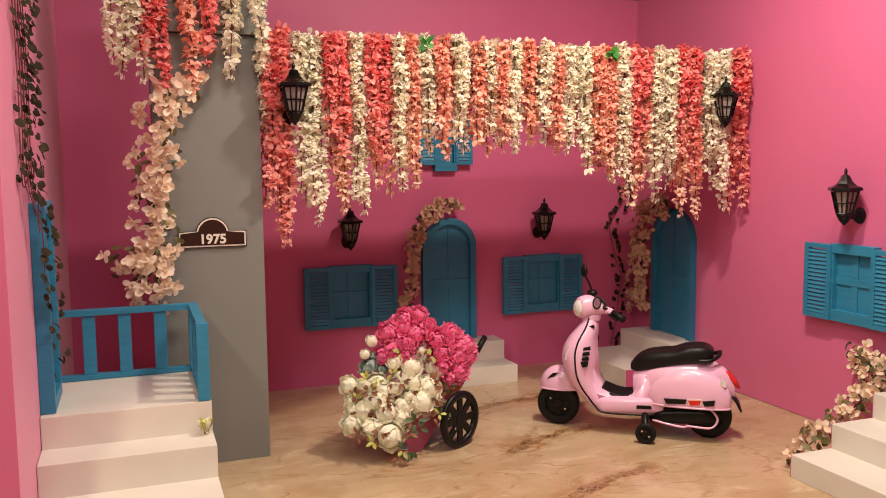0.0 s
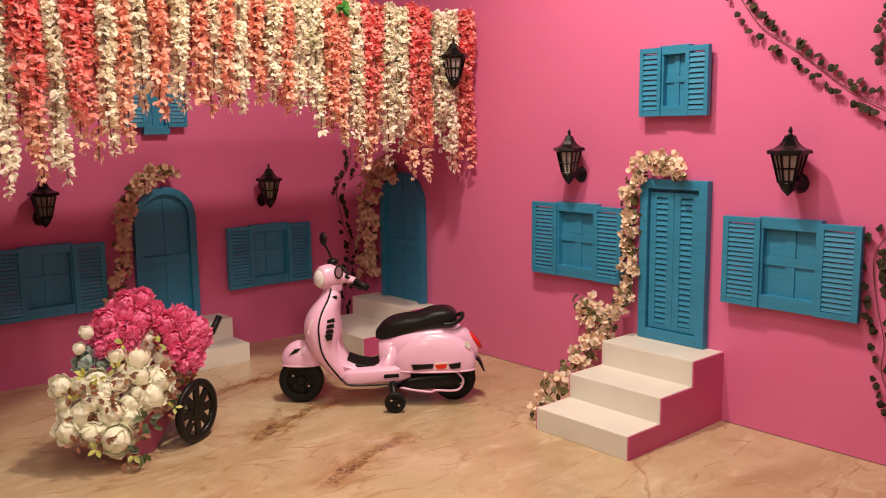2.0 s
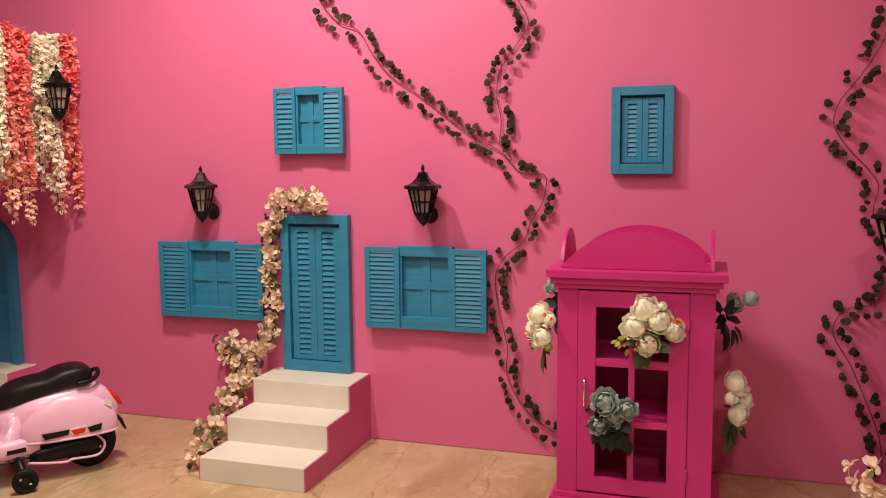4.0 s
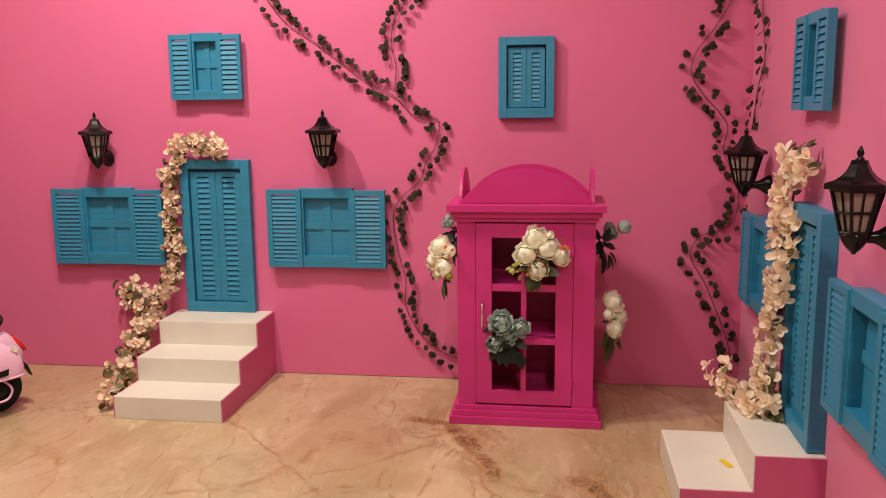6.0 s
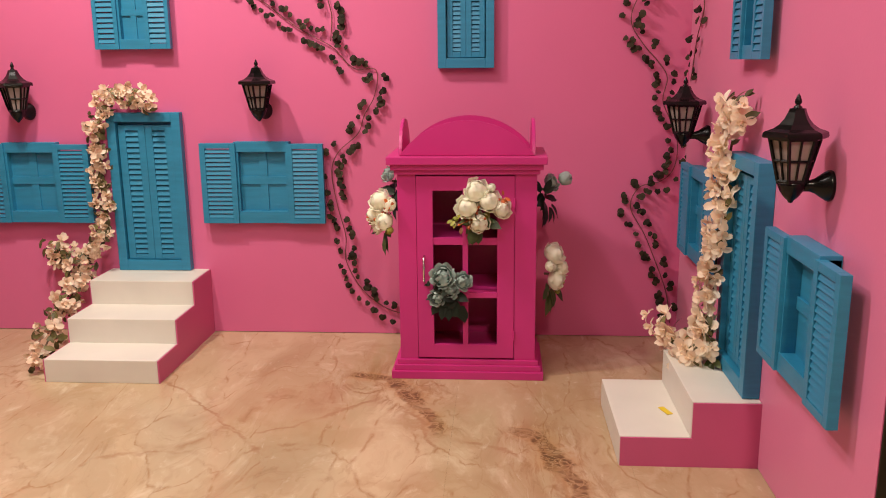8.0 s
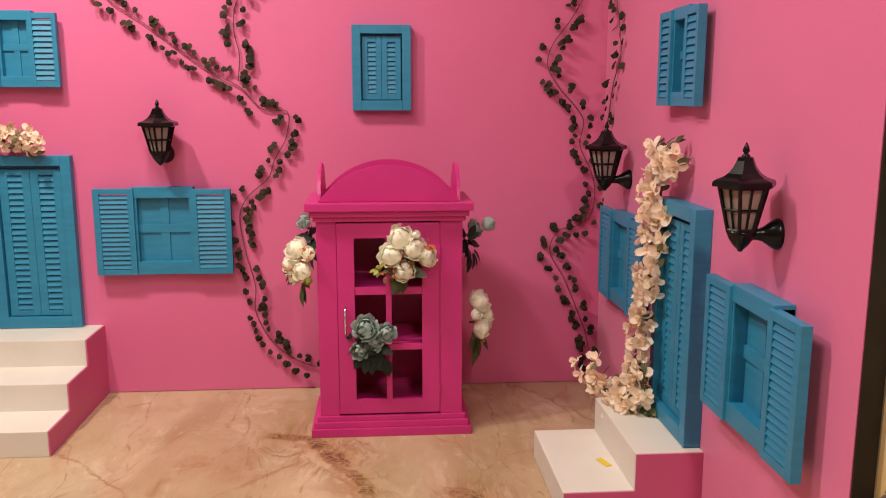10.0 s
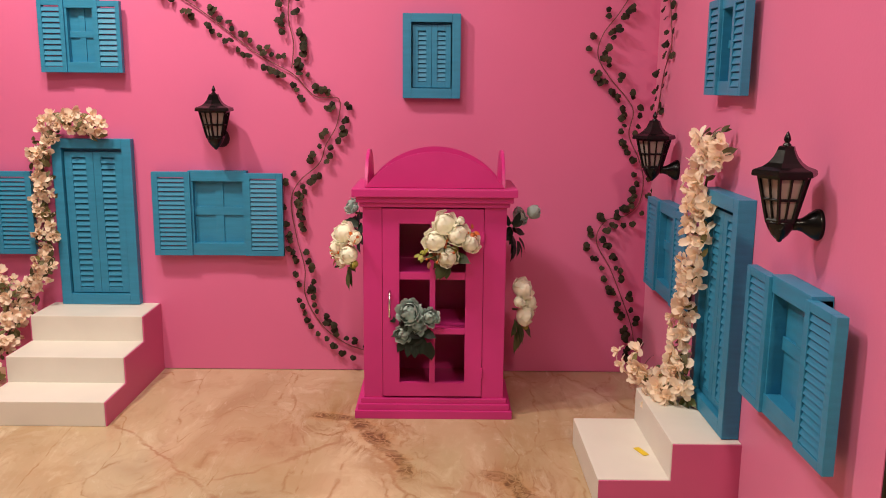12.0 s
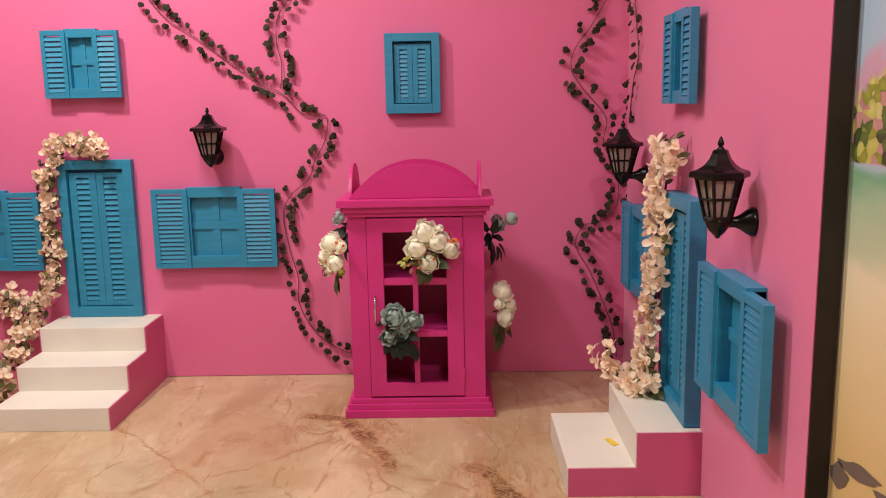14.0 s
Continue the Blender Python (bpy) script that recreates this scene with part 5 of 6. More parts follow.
def peony_mesh(material, v, bud=False):
    """A double bloom facing +z, about 0.10 across: rings of cupped petals round a closed heart."""
    key = (material.name, v, bud)
    if key in PEONY:
        return PEONY[key]
    r = random.Random(40 + v)
    kind = "bud" if bud else ("rose" if material is F_ROSE else ("sage" if material is F_SAGE else "ivory"))
    frill = {"rose": 0.11, "sage": 0.05, "ivory": 0.065, "bud": 0.02}[kind]
    tall = 1.12 if bud else 0.90
    ps, N = [], 6
    for q, (R, top, n) in enumerate(RINGS[kind]):
        for k in range(n):
            f0 = 2 * math.pi * (k + 0.5 * (q % 2)) / n + r.uniform(-0.2, 0.2)
            wide, lift, wave = math.pi / n * 1.45, r.uniform(0.94, 1.05), r.uniform(0, 6.3)
            if kind == "rose":
                lift = r.uniform(0.86, 1.08)
            tip = top + r.uniform(-0.10, 0.12)
            vs, fs = [], []
            for j in range(N):
                b = j / (N - 1)
                for i in range(N):
                    u = 2 * i / (N - 1) - 1
                    th = 2.5 - (2.5 - tip - 0.42 * u * u) * b
                    ph = f0 + u * wide * (0.55 + 0.45 * math.sin(math.pi * min(1, 0.25 + 0.75 * b)))
                    rad = 0.047 * R * lift * (1 + (0.06 + 0.075 * q if kind == "ivory" else 0.04 + 0.05 * q) * b ** (3 if kind == "ivory" else 4) - 0.05 * u * u * b + frill * b * b * math.sin(5 * u + wave))
                    vs.append((rad * math.sin(th) * math.cos(ph), rad * math.sin(th) * math.sin(ph), rad * math.cos(th) * tall))
            for j in range(N - 1):
                for i in range(N - 1):
                    a = j * N + i
                    fs.append((a, a + 1, a + N + 1, a + N))
            ps.append((np.array(vs), fs))
    # the closed heart
    hr = {"rose": 0.022, "sage": 0.018, "ivory": 0.036, "bud": 0.033}[kind]
    vs = [(hr * math.sin(t) * math.cos(p), hr * math.sin(t) * math.sin(p), hr * 0.94 * math.cos(t)) for t in (0.05, 0.6, 1.2, 1.8, 2.5) for p in (math.pi / 4 * i for i in range(8))]
    ps.append((np.array(vs), [(j * 8 + i, j * 8 + (i + 1) % 8, j * 8 + 8 + (i + 1) % 8, j * 8 + 8 + i) for j in range(4) for i in range(8)] + [tuple(range(8))]))
    # all petals grow from one point under the bloom
    vs, fs = joined(ps)
    foot = {k: len(vs) for p in range(len(ps) - 1) for k in range(N * N * p, N * N * p + N)}
    rim = N * N * (len(ps) - 1) + 32
    faces = []
    for f in fs:
        g = tuple(dict.fromkeys(foot.get(i, i) for i in f))
        if len(g) > 2:
            faces.append(g)
    faces += [(len(vs), rim + i, rim + (i + 1) % 8) for i in range(8)]
    PEONY[key] = raw_mesh("bloom", (np.vstack((vs, [[0, 0, -0.043]])), faces), material)
    return PEONY[key]


def bloom(parent, p, d, size, material, bud=False, label=""):
    b = new("bloom", peony_mesh(material, rng.randrange(4), bud))
    b.parent = parent
    b.matrix_basis = Matrix.Translation(p) @ Matrix(facing(d, rng.uniform(0, 6.28)).tolist()).to_4x4() @ Matrix.Scale(size, 4)
    return tagged(b, label)


LEAVES = {}


def leaf_of(material):
    if material.name not in LEAVES:
        LEAVES[material.name] = raw_mesh("leaf", LEAF, material)
    return LEAVES[material.name]


def foliage(parent, name, centre, count, radius, out, material, size=1.0, droop=0.3):
    """Single cloth leaves spread round a centre, each a part of its bunch."""
    out = Vector(out).normalized()
    for k in range(count):
        v = Vector((rng.gauss(0, 1), rng.gauss(0, 1), rng.gauss(0, 1)))
        v = (v - v.dot(out) * out).normalized()
        tip = (v + out * rng.uniform(0.0, 0.7) + Vector((0, 0, -droop))).normalized()
        n = (out + Vector((0, 0, 0.4)) - tip * 0.3).normalized()
        x = tip.cross(n).normalized()
        R = np.array((x, tip, x.cross(tip))).T
        leaf = new(name, leaf_of(material))
        leaf.parent = parent
        leaf.matrix_basis = Matrix.Translation(Vector(centre) + v * radius * rng.uniform(0.3, 1.0)) @ Matrix(R.tolist()).to_4x4() @ Matrix.Scale(size * rng.uniform(0.8, 1.3), 4)


foliage(step_cluster, "leaf", (4.245, -1.06, 0.28), 5, 0.030, (-0.8, -0.5, 0.3), G_LEAF, 0.8, 0.1)
foliage(step_cluster, "leaf", (4.12, -0.88, 0.25), 4, 0.035, (-0.8, -0.5, 0.1), G_OLIVE, 0.75, 0.4)


def berries(parent, centre, count, radius, material, name="berry_sprig"):
    bm = bmesh.new()
    for k in range(count):
        p = Vector(centre) + Vector((rng.gauss(0, 1), rng.gauss(0, 1), rng.gauss(0, 1))) * radius
        bmesh.ops.create_icosphere(bm, subdivisions=1, radius=rng.uniform(0.004, 0.007), matrix=Matrix.Translation(p))
        tube([centre, p], 0.0012, 4, bm)
    return part(name, bm, material, parent, "", True)


def bouquet(label, c, out, blooms, material, leaf=G_LEAF, sprig=True, buds=()):
    """A cloth bouquet fixed to the booth. blooms: offsets across and up from the centre, with sizes."""
    ob = thing("bouquet", pose(0, 0, 0), label, "artificial flowers", "bouquets on the booth")
    out = Vector(out).normalized()
    side = Vector((0, 0, 1)).cross(out).normalized()
    for a, u, s in blooms:
        d = out * 0.8 + side * a * 5 + Vector((0, 0, u * 5 + 0.15))
        bloom(ob, Vector(c) + side * a + Vector((0, 0, u)) + out * (0.040 - 2.0 * (a * a + u * u)), d, s, material)
    for a, u, s, m, *reach in buds:
        bloom(ob, Vector(c) + side * a + Vector((0, 0, u)) + out * (reach[0] if reach else 0.02), out + side * a * 5 + Vector((0, 0, u * 5)), s, m, True)
    foliage(ob, "leaf", Vector(c) + Vector((0, 0, -0.060)) + out * 0.006, 11, 0.045, out, leaf, 1.25, 0.9)
    if leaf is G_DARK:
        foliage(ob, "leaf", Vector(c) + side * -0.070 + Vector((0, 0, -0.015)) + out * 0.015, 3, 0.02, out - side * 0.9, leaf, 1.1, 0.1)
        foliage(ob, "leaf", Vector(c) + side * 0.05 + Vector((0, 0, -0.07)) + out * 0.015, 4, 0.03, out, leaf, 1.2, 0.8)
    part("stem", tube([Vector(c) - out * 0.02, Vector(c) + out * 0.02], 0.006, 6), STEM, ob)
    if sprig:
        foliage(ob, "rust_leaf", Vector(c) + side * -0.075 + Vector((0, 0, -0.055)) + out * 0.03, 6, 0.02, out, RUST, 0.55, 0.3)
        foliage(ob, "rust_leaf", Vector(c) + side * 0.10 + Vector((0, 0, 0.06)) + out * 0.03, 7, 0.02, out, BERRY, 0.45, 0.0)
        foliage(ob, "yellow_leaf", Vector(c) + side * -0.10 + Vector((0, 0, -0.04)) + out * 0.03, 4, 0.020, out, G_LIME, 0.52, 0.4)
        berries(ob, Vector(c) + side * -0.02 + Vector((0, 0, -0.03)) + out * 0.03, 16, 0.024, BERRY)
        berries(ob, Vector(c) + side * 0.05 + Vector((0, 0, 0.03)) + out * 0.02, 12, 0.015, BERRY)
    return ob


bouquet("ivory cloth peony bouquet fixed on the booth door", (3.345, -0.612, 0.770), (0, -1, 0.1),
        [(-0.015, 0.088, 1.06), (-0.055, 0.016, 1.02), (0.038, 0.044, 1.04), (0.094, 0.008, 0.86), (-0.002, -0.052, 0.92)], F_IVORY, G_LEAF, True, ((0.050, 0.100, 0.42, F_IVORY), (0.028, -0.022, 0.38, G_LIME), (-0.105, -0.038, 0.30, G_LIME)))
bouquet("sage grey cloth peony bouquet fixed on the booth door", (3.205, -0.612, 0.440), (0, -1, 0.1),
        [(-0.024, 0.040, 1.06), (0.012, -0.026, 0.70), (-0.050, -0.062, 0.74), (0.070, 0.018, 0.78)], F_SAGE, G_DARK, False)
bouquet("ivory cloth peony bouquet on the booth side", (2.925, -0.52, 0.735), (-1, -0.6, 0.1),
        [(0.000, 0.062, 1.06), (-0.055, -0.008, 1.04), (0.052, -0.022, 0.92), (0.085, 0.055, 0.62), (-0.050, -0.068, 0.66)], F_IVORY, G_LEAF, True, ((0.075, -0.060, 0.42, G_LIME),))
bouquet("small sage grey cloth peony on the booth side", (2.950, -0.36, 0.86), (-1, -0.3, 0.1), [(-0.01, 0.03, 0.74), (0.05, 0.03, 0.40)], F_SAGE, G_DARK, False)
bouquet("ivory cloth peony bouquet on the shaded booth side", (3.650, -0.50, 0.46), (1, -0.6, 0.1),
        [(0.010, 0.092, 1.06), (0.058, 0.022, 0.92), (0.004, -0.026, 0.94), (-0.045, 0.046, 0.52)], F_IVORY, G_LEAF, False, ((0.006, 0.038, 0.50, F_IVORY), (0.080, -0.050, 0.45, G_LIME), (0.050, -0.090, 0.32, G_LIME)))
bouquet("sage grey cloth peony bouquet on the shaded booth side", (3.63, -0.40, 0.83), (1, -0.3, 0.1), [(-0.01, 0.03, 0.80)], F_SAGE, G_DARK, False, ((0.02, 0.04, 0.72, F_SAGE, 0.090),))


# ---------------------------------------------------------------- toy scooter
PINKPLASTIC = paint("glossy_light_pink_plastic", (0.80, 0.47, 0.65), 0.32, 6, 0.02, 0.03, 60, coat=0.2)
BLACKPLASTIC = paint("black_moulded_plastic", (0.006, 0.006, 0.006), 0.35, 12, 0.2, 0.1, 90)
RUBBER = paint("black_tyre_plastic", (0.006, 0.006, 0.006), 0.55, 20, 0.2, 0.2, 120)
LEATHER = paint("black_seat_vinyl", (0.007, 0.0065, 0.0065), 0.40, 30, 0.2, 0.35, 220)
REDLENS = paint("red_lens_plastic", (0.65, 0.02, 0.015), 0.15, 10, 0.05, 0.03, 60)
DIAL = paint("dull_pink_dial", (0.42, 0.22, 0.27), 0.4, 8, 0.05, 0.05, 60)
SILVER = paint("silver_lens_plastic", (0.94, 0.96, 0.93), 0.12, 60, 0.30, 0.6, 70, metal=0.2, coat=0.6)
YELLOW = paint("yellow_tape", (0.75, 0.55, 0.02), 0.45, 12, 0.06, 0.1, 90)


def loft(sections, sides=24, power=2.6, bm=None, caps=True):
    """Rounded cross-sections joined in order: each (centre, axis a, axis b), a superellipse spanned by a and b."""
    bm = bm or bmesh.new()
    rings = []
    for c, a, b in sections:
        c, a, b = Vector(c), Vector(a), Vector(b)
        ring = []
        for k in range(sides):
            t = 2 * math.pi * k / sides
            ct, st = math.cos(t), math.sin(t)
            ring.append(bm.verts.new(c + a * math.copysign(abs(ct) ** (2 / power), ct) + b * math.copysign(abs(st) ** (2 / power), st)))
        rings.append(ring)
    for p, q in zip(rings, rings[1:]):
        for k in range(sides):
            bm.faces.new((p[k], p[(k + 1) % sides], q[(k + 1) % sides], q[k]))
    if caps:
        bm.faces.new(rings[0][::-1])
        bm.faces.new(rings[-1])
    return bm


def smooth_sections(rows, steps=5):
    """Rows of equal-length numbers, smoothed into more rows."""
    a = np.array(rows, float)
    u = np.arange(len(a))
    w = np.linspace(0, len(a) - 1, (len(a) - 1) * steps + 1)
    out = []
    for t in w:
        i = min(int(t), len(a) - 2)
        f = t - i
        p0, p1, p2, p3 = a[max(i - 1, 0)], a[i], a[i + 1], a[min(i + 2, len(a) - 1)]
        out.append(0.5 * (2 * p1 + (p2 - p0) * f + (2 * p0 - 5 * p1 + 4 * p2 - p3) * f * f + (3 * p1 - p0 - 3 * p2 + p3) * f ** 3))
    return out


def ellipsoid(c, r, bm=None, cut=None, rings=12, sides=24, power=2.0):
    bm = bm or bmesh.new()
    secs = []
    for k in range(rings + 1):
        a = math.pi * (0.02 + 0.96 * k / rings)
        secs.append(((c[0], c[1], c[2] - r[2] * math.cos(a)), (r[0] * math.sin(a), 0, 0), (0, r[1] * math.sin(a), 0)))
    loft(secs, sides, power, bm)
    if cut is not None:
        geom = bm.verts[:] + bm.edges[:] + bm.faces[:]
        bmesh.ops.bisect_plane(bm, geom=geom, plane_co=cut[0], plane_no=cut[1], clear_outer=True)
    return bm


def wheel(parent, name, s, y, r, w, spokes, tyre=RUBBER, hubmat=BLACKPLASTIC, rim=0.62):
    turn = Matrix.Translation((s, y, r)) @ Matrix.Rotation(radians(90), 4, "X")
    prof = [(r * rim, -w * 0.42), (r * 0.86, -w * 0.5), (r * 0.96, -w * 0.42), (r, -w * 0.18), (r, w * 0.18), (r * 0.96, w * 0.42), (r * 0.86, w * 0.5), (r * rim, w * 0.42), (r * rim, -w * 0.42)]
    ob = part(name, lathe(prof, 36, None, turn), tyre, parent, "", True)
    bm = bmesh.new()
    lathe([(0, -w * 0.36), (r * 0.20, -w * 0.36), (r * 0.24, -w * 0.28), (r * 0.24, w * 0.28), (r * 0.20, w * 0.36), (0, w * 0.36)], 18, bm, turn)
    for k in range(spokes):
        a = 2 * math.pi * k / spokes
        m = turn @ Matrix.Rotation(a, 4, "Z")
        b2 = box(r * 0.18, r * (rim + 0.05), -r * 0.13, r * 0.13, -w * 0.2, w * 0.2, 0.003)
        bmesh.ops.transform(b2, matrix=m, verts=b2.verts[:])
        tmp = bpy.data.meshes.new("tmp")
        b2.to_mesh(tmp)
        b2.free()
        bm.from_mesh(tmp)
        bpy.data.meshes.remove(tmp)
    if rim < 0.7:
        lathe([(0, -w * 0.10), (r * (rim + 0.02), -w * 0.10), (r * (rim + 0.02), w * 0.10), (0, w * 0.10)], 24, bm, turn)
    part("rim", bm, hubmat, ob)
    for sgn in (-1, 1):
        for k in range(2):
            a = 0.6 + math.pi * k
            part("bolt", lathe([(0, 0), (0.006, 0), (0.005, 0.004), (0, 0.005)], 8, None, turn @ Matrix.Translation((r * 0.42 * math.cos(a), r * 0.42 * math.sin(a), sgn * w * 0.36))), STEEL, ob)
    return ob


def on_side(outline, y, thick):
    """A flat piece on the left or right side: outline of (s, z)."""
    return prism(outline, y, y + thick)


def oval_ring(s, y, z, a, b, power):
    """A closed line round an oval at height z."""
    pts = []
    for k in range(33):
        t = 2 * math.pi * k / 32
        c, d = math.cos(t), math.sin(t)
        pts.append((s + a * math.copysign(abs(c) ** (2 / power), c), y + b * math.copysign(abs(d) ** (2 / power), d), z))
    return pts


def scooter(m):
    ob = thing("toy_scooter", m, "glossy pink ride-on toy scooter with black seat and training wheels", "toy scooter")
    wheel(ob, "front_wheel", 0.410, 0.0, 0.118, 0.075, 8)
    wheel(ob, "rear_wheel", -0.395, 0.0, 0.118, 0.075, 8)
    for y in (0.215, -0.215):
        wheel(ob, "training_wheel", -0.092, y, 0.054, 0.034, 6)
        part("wheel_bracket", tube(spline([(-0.075, y * 0.35, 0.125), (-0.078, y * 0.62, 0.118), (-0.088, y * 0.86, 0.075), (-0.092, y * 0.93, 0.056)]), 0.019, 10), BLACKPLASTIC, ob, "", True)
    # front mudguard
    g = ellipsoid((0.402, 0, 0.225), (0.110, 0.070, 0.108), None, ((0, 0, 0.205), (0, 0, -1)), 14, 28, 2.4)
    part("mudguard", g, PINKPLASTIC, ob, "", True)
    part("mudguard_lip", tube(oval_ring(0.402, 0.0, 0.207, 0.108, 0.0688, 2.4), 0.005, 8), PINKPLASTIC, ob, "", True)
    for y in (0.058, -0.062):
        part("mudguard_vent", on_side([(0.462, 0.268), (0.432, 0.298), (0.400, 0.304), (0.424, 0.280)], y, 0.006), BLACKPLASTIC, ob)
    # leg shield with the tunnel behind it: z, front, back, half width
    rows = [(0.118, 0.190, 0.12, 0.085), (0.15, 0.240, 0.135, 0.112), (0.20, 0.288, 0.155, 0.128), (0.25, 0.328, 0.180, 0.138), (0.31, 0.362, 0.194, 0.146), (0.38, 0.383, 0.190, 0.150), (0.44, 0.380, 0.196, 0.143),
            (0.50, 0.352, 0.197, 0.122), (0.555, 0.308, 0.190, 0.088), (0.60, 0.275, 0.196, 0.056), (0.625, 0.262, 0.205, 0.046)]
    rows = smooth_sections(rows, 4)
    secs = [(((f + b) / 2, 0, z), ((f - b) / 2, 0, 0), (0, w, 0)) for z, f, b, w in rows]
    part("leg_shield", loft(secs, 32, 2.5), PINKPLASTIC, ob, "", True)
    # black trim line down the shield's edge and along the floorboard
    for sgn in (1, -1):
        edge = []
        for z, f, b, w in rows[::2]:
            edge.append((b + (f - b) * 0.52, sgn * (w + 0.001), z))
        edge = [p for p in edge if p[2] > 0.135][::-1] + [(0.150, sgn * 0.127, 0.122), (0.06, sgn * 0.131, 0.119), (-0.05, sgn * 0.132, 0.124), (-0.125, sgn * 0.130, 0.130)]
        part("trim_strip", tube(spline(edge, 3), 0.0052, 6), BLACKPLASTIC, ob, "", True)
        y = sgn * 0.141 - (0.0 if sgn > 0 else 0.012)
        for k in range(4):
            z0, s0 = 0.470 - 0.028 * k, 0.238 + 0.004 * k
            part("vent", on_side([(s0 + 0.008, z0), (s0 - 0.026, z0 + 0.010), (s0 - 0.030, z0 - 0.010), (s0 + 0.010, z0 - 0.014)] if k < 3 else [(s0 + 0.012, z0 + 0.006), (s0 - 0.030, z0 + 0.012), (s0 - 0.026, z0 - 0.016), (s0 + 0.0, z0 - 0.024)], y - sgn * 0.0, 0.012), BLACKPLASTIC, ob)
        part("slot", on_side([(0.232, 0.575), (0.205, 0.582), (0.200, 0.568), (0.226, 0.560)], sgn * 0.068 - 0.006, 0.012), BLACKPLASTIC, ob)
        part("indicator", on_side([(0.352, 0.395), (0.326, 0.472), (0.317, 0.452), (0.338, 0.392)], sgn * 0.126 - 0.007, 0.014), SILVER, ob, "silver indicator lens")
    # step-through well between shield and seat
    well = [(0.210, 0.44), (0.204, 0.36), (0.192, 0.29), (0.162, 0.240), (0.105, 0.215), (0.030, 0.208), (-0.005, 0.220), (-0.026, 0.260), (-0.036, 0.330), (-0.10, 0.330), (-0.14, 0.20), (-0.10, 0.13), (0.0, 0.118), (0.12, 0.118), (0.21, 0.14), (0.27, 0.22), (0.29, 0.44)]
    part("step_through", prism(well, -0.104, 0.104, 0.016), PINKPLASTIC, ob, "", True)
    # floorboard and under body
    rows = smooth_sections([(0.200, 0.142, 0.018, 0.080), (0.16, 0.150, 0.050, 0.124), (0.08, 0.158, 0.052, 0.130), (-0.02, 0.165, 0.050, 0.130), (-0.10, 0.170, 0.052, 0.128), (-0.17, 0.19, 0.06, 0.115)], 4)
    part("floorboard", loft([((s, 0, z), (0, w, 0), (0, 0, h)) for s, z, h, w in rows], 28, 4.0), PINKPLASTIC, ob, "", True)
    rows = smooth_sections([(0.158, 0.236, 0.012, 0.080), (0.095, 0.208, 0.014, 0.092), (0.030, 0.202, 0.014, 0.094), (-0.008, 0.220, 0.016, 0.080)], 4)
    part("foot_mat", loft([((s, 0, z), (0, w, 0), (0, 0, h)) for s, z, h, w in rows], 20, 4.0), RUBBER, ob, "black rubber foot mat", True)
    for sgn in (1, -1):
        part("reflector", on_side([(-0.035, 0.175), (-0.110, 0.178), (-0.112, 0.160), (-0.032, 0.156)], sgn * 0.128 - 0.005, 0.010), BLACKPLASTIC, ob)
    # rear body: s, middle z, half height, half width
    rows = smooth_sections([(-0.005, 0.270, 0.070, 0.060), (-0.05, 0.265, 0.105, 0.085), (-0.12, 0.280, 0.118, 0.110), (-0.20, 0.293, 0.117, 0.122), (-0.30, 0.302, 0.115, 0.120), (-0.40, 0.305, 0.106, 0.098), (-0.47, 0.297, 0.080, 0.068), (-0.525, 0.270, 0.045, 0.035)], 4)
    part("rear_body", loft([((s, 0, z), (0, w, 0), (0, 0, h)) for s, z, h, w in rows], 32, 2.5), PINKPLASTIC, ob, "", True)
    for sgn in (1, -1):
        part("side_cowl", ellipsoid((-0.300, sgn * 0.092, 0.225), (0.210, 0.058, 0.158), None, ((0, 0, 0.186), (0, 0, -1)), 16, 32, 2.3), PINKPLASTIC, ob, "", True)
        part("cowl_lip", tube(oval_ring(-0.300, sgn * 0.092, 0.188, 0.205, 0.0565, 2.3), 0.0055, 8), PINKPLASTIC, ob, "", True)
        y = sgn * 0.1475
        for a, b, mat, lab in ((-0.175, -0.290, BLACKPLASTIC, ""), (-0.296, -0.360, REDLENS, "red reflector"), (-0.366, -0.430, BLACKPLASTIC, "")):
            dy = -0.012 if b < -0.40 else 0.0
            part("cowl_strip", on_side([(a, 0.229), (b, 0.233 + (0.004 if b < -0.4 else 0)), (b + 0.006, 0.209), (a - 0.012, 0.203)], y + sgn * dy * 0.3 - 0.007, 0.014), mat, ob, lab)
        part("reflector_rim", on_side([(-0.291, 0.236), (-0.365, 0.239), (-0.362, 0.206), (-0.300, 0.202)], y - 0.0055, 0.011), CREAM, ob, "white reflector surround")
        part("tail_indicator", on_side([(-0.455, 0.345), (-0.482, 0.325), (-0.478, 0.300), (-0.450, 0.318)], sgn * 0.116 - 0.006, 0.012), SILVER, ob, "silver tail indicator")
        part("exhaust_cover", loft([((s, sgn * 0.085, z), (0, 0.038, 0), (0, 0, h)) for s, z, h in ((-0.125, 0.118, 0.022), (-0.16, 0.120, 0.036), (-0.26, 0.128, 0.042), (-0.36, 0.136, 0.040), (-0.42, 0.138, 0.030))], 16, 3.0), BLACKPLASTIC, ob, "", True)
        part("frame_tube", tube(spline([(-0.115, sgn * 0.118, 0.100), (-0.20, sgn * 0.126, 0.086), (-0.275, sgn * 0.128, 0.078), (-0.30, sgn * 0.128, 0.086), (-0.40, sgn * 0.124, 0.082), (-0.435, sgn * 0.118, 0.105), (-0.44, sgn * 0.112, 0.140), (-0.40, sgn * 0.108, 0.185)], 5), 0.006, 8), PINKPLASTIC, ob, "", True)
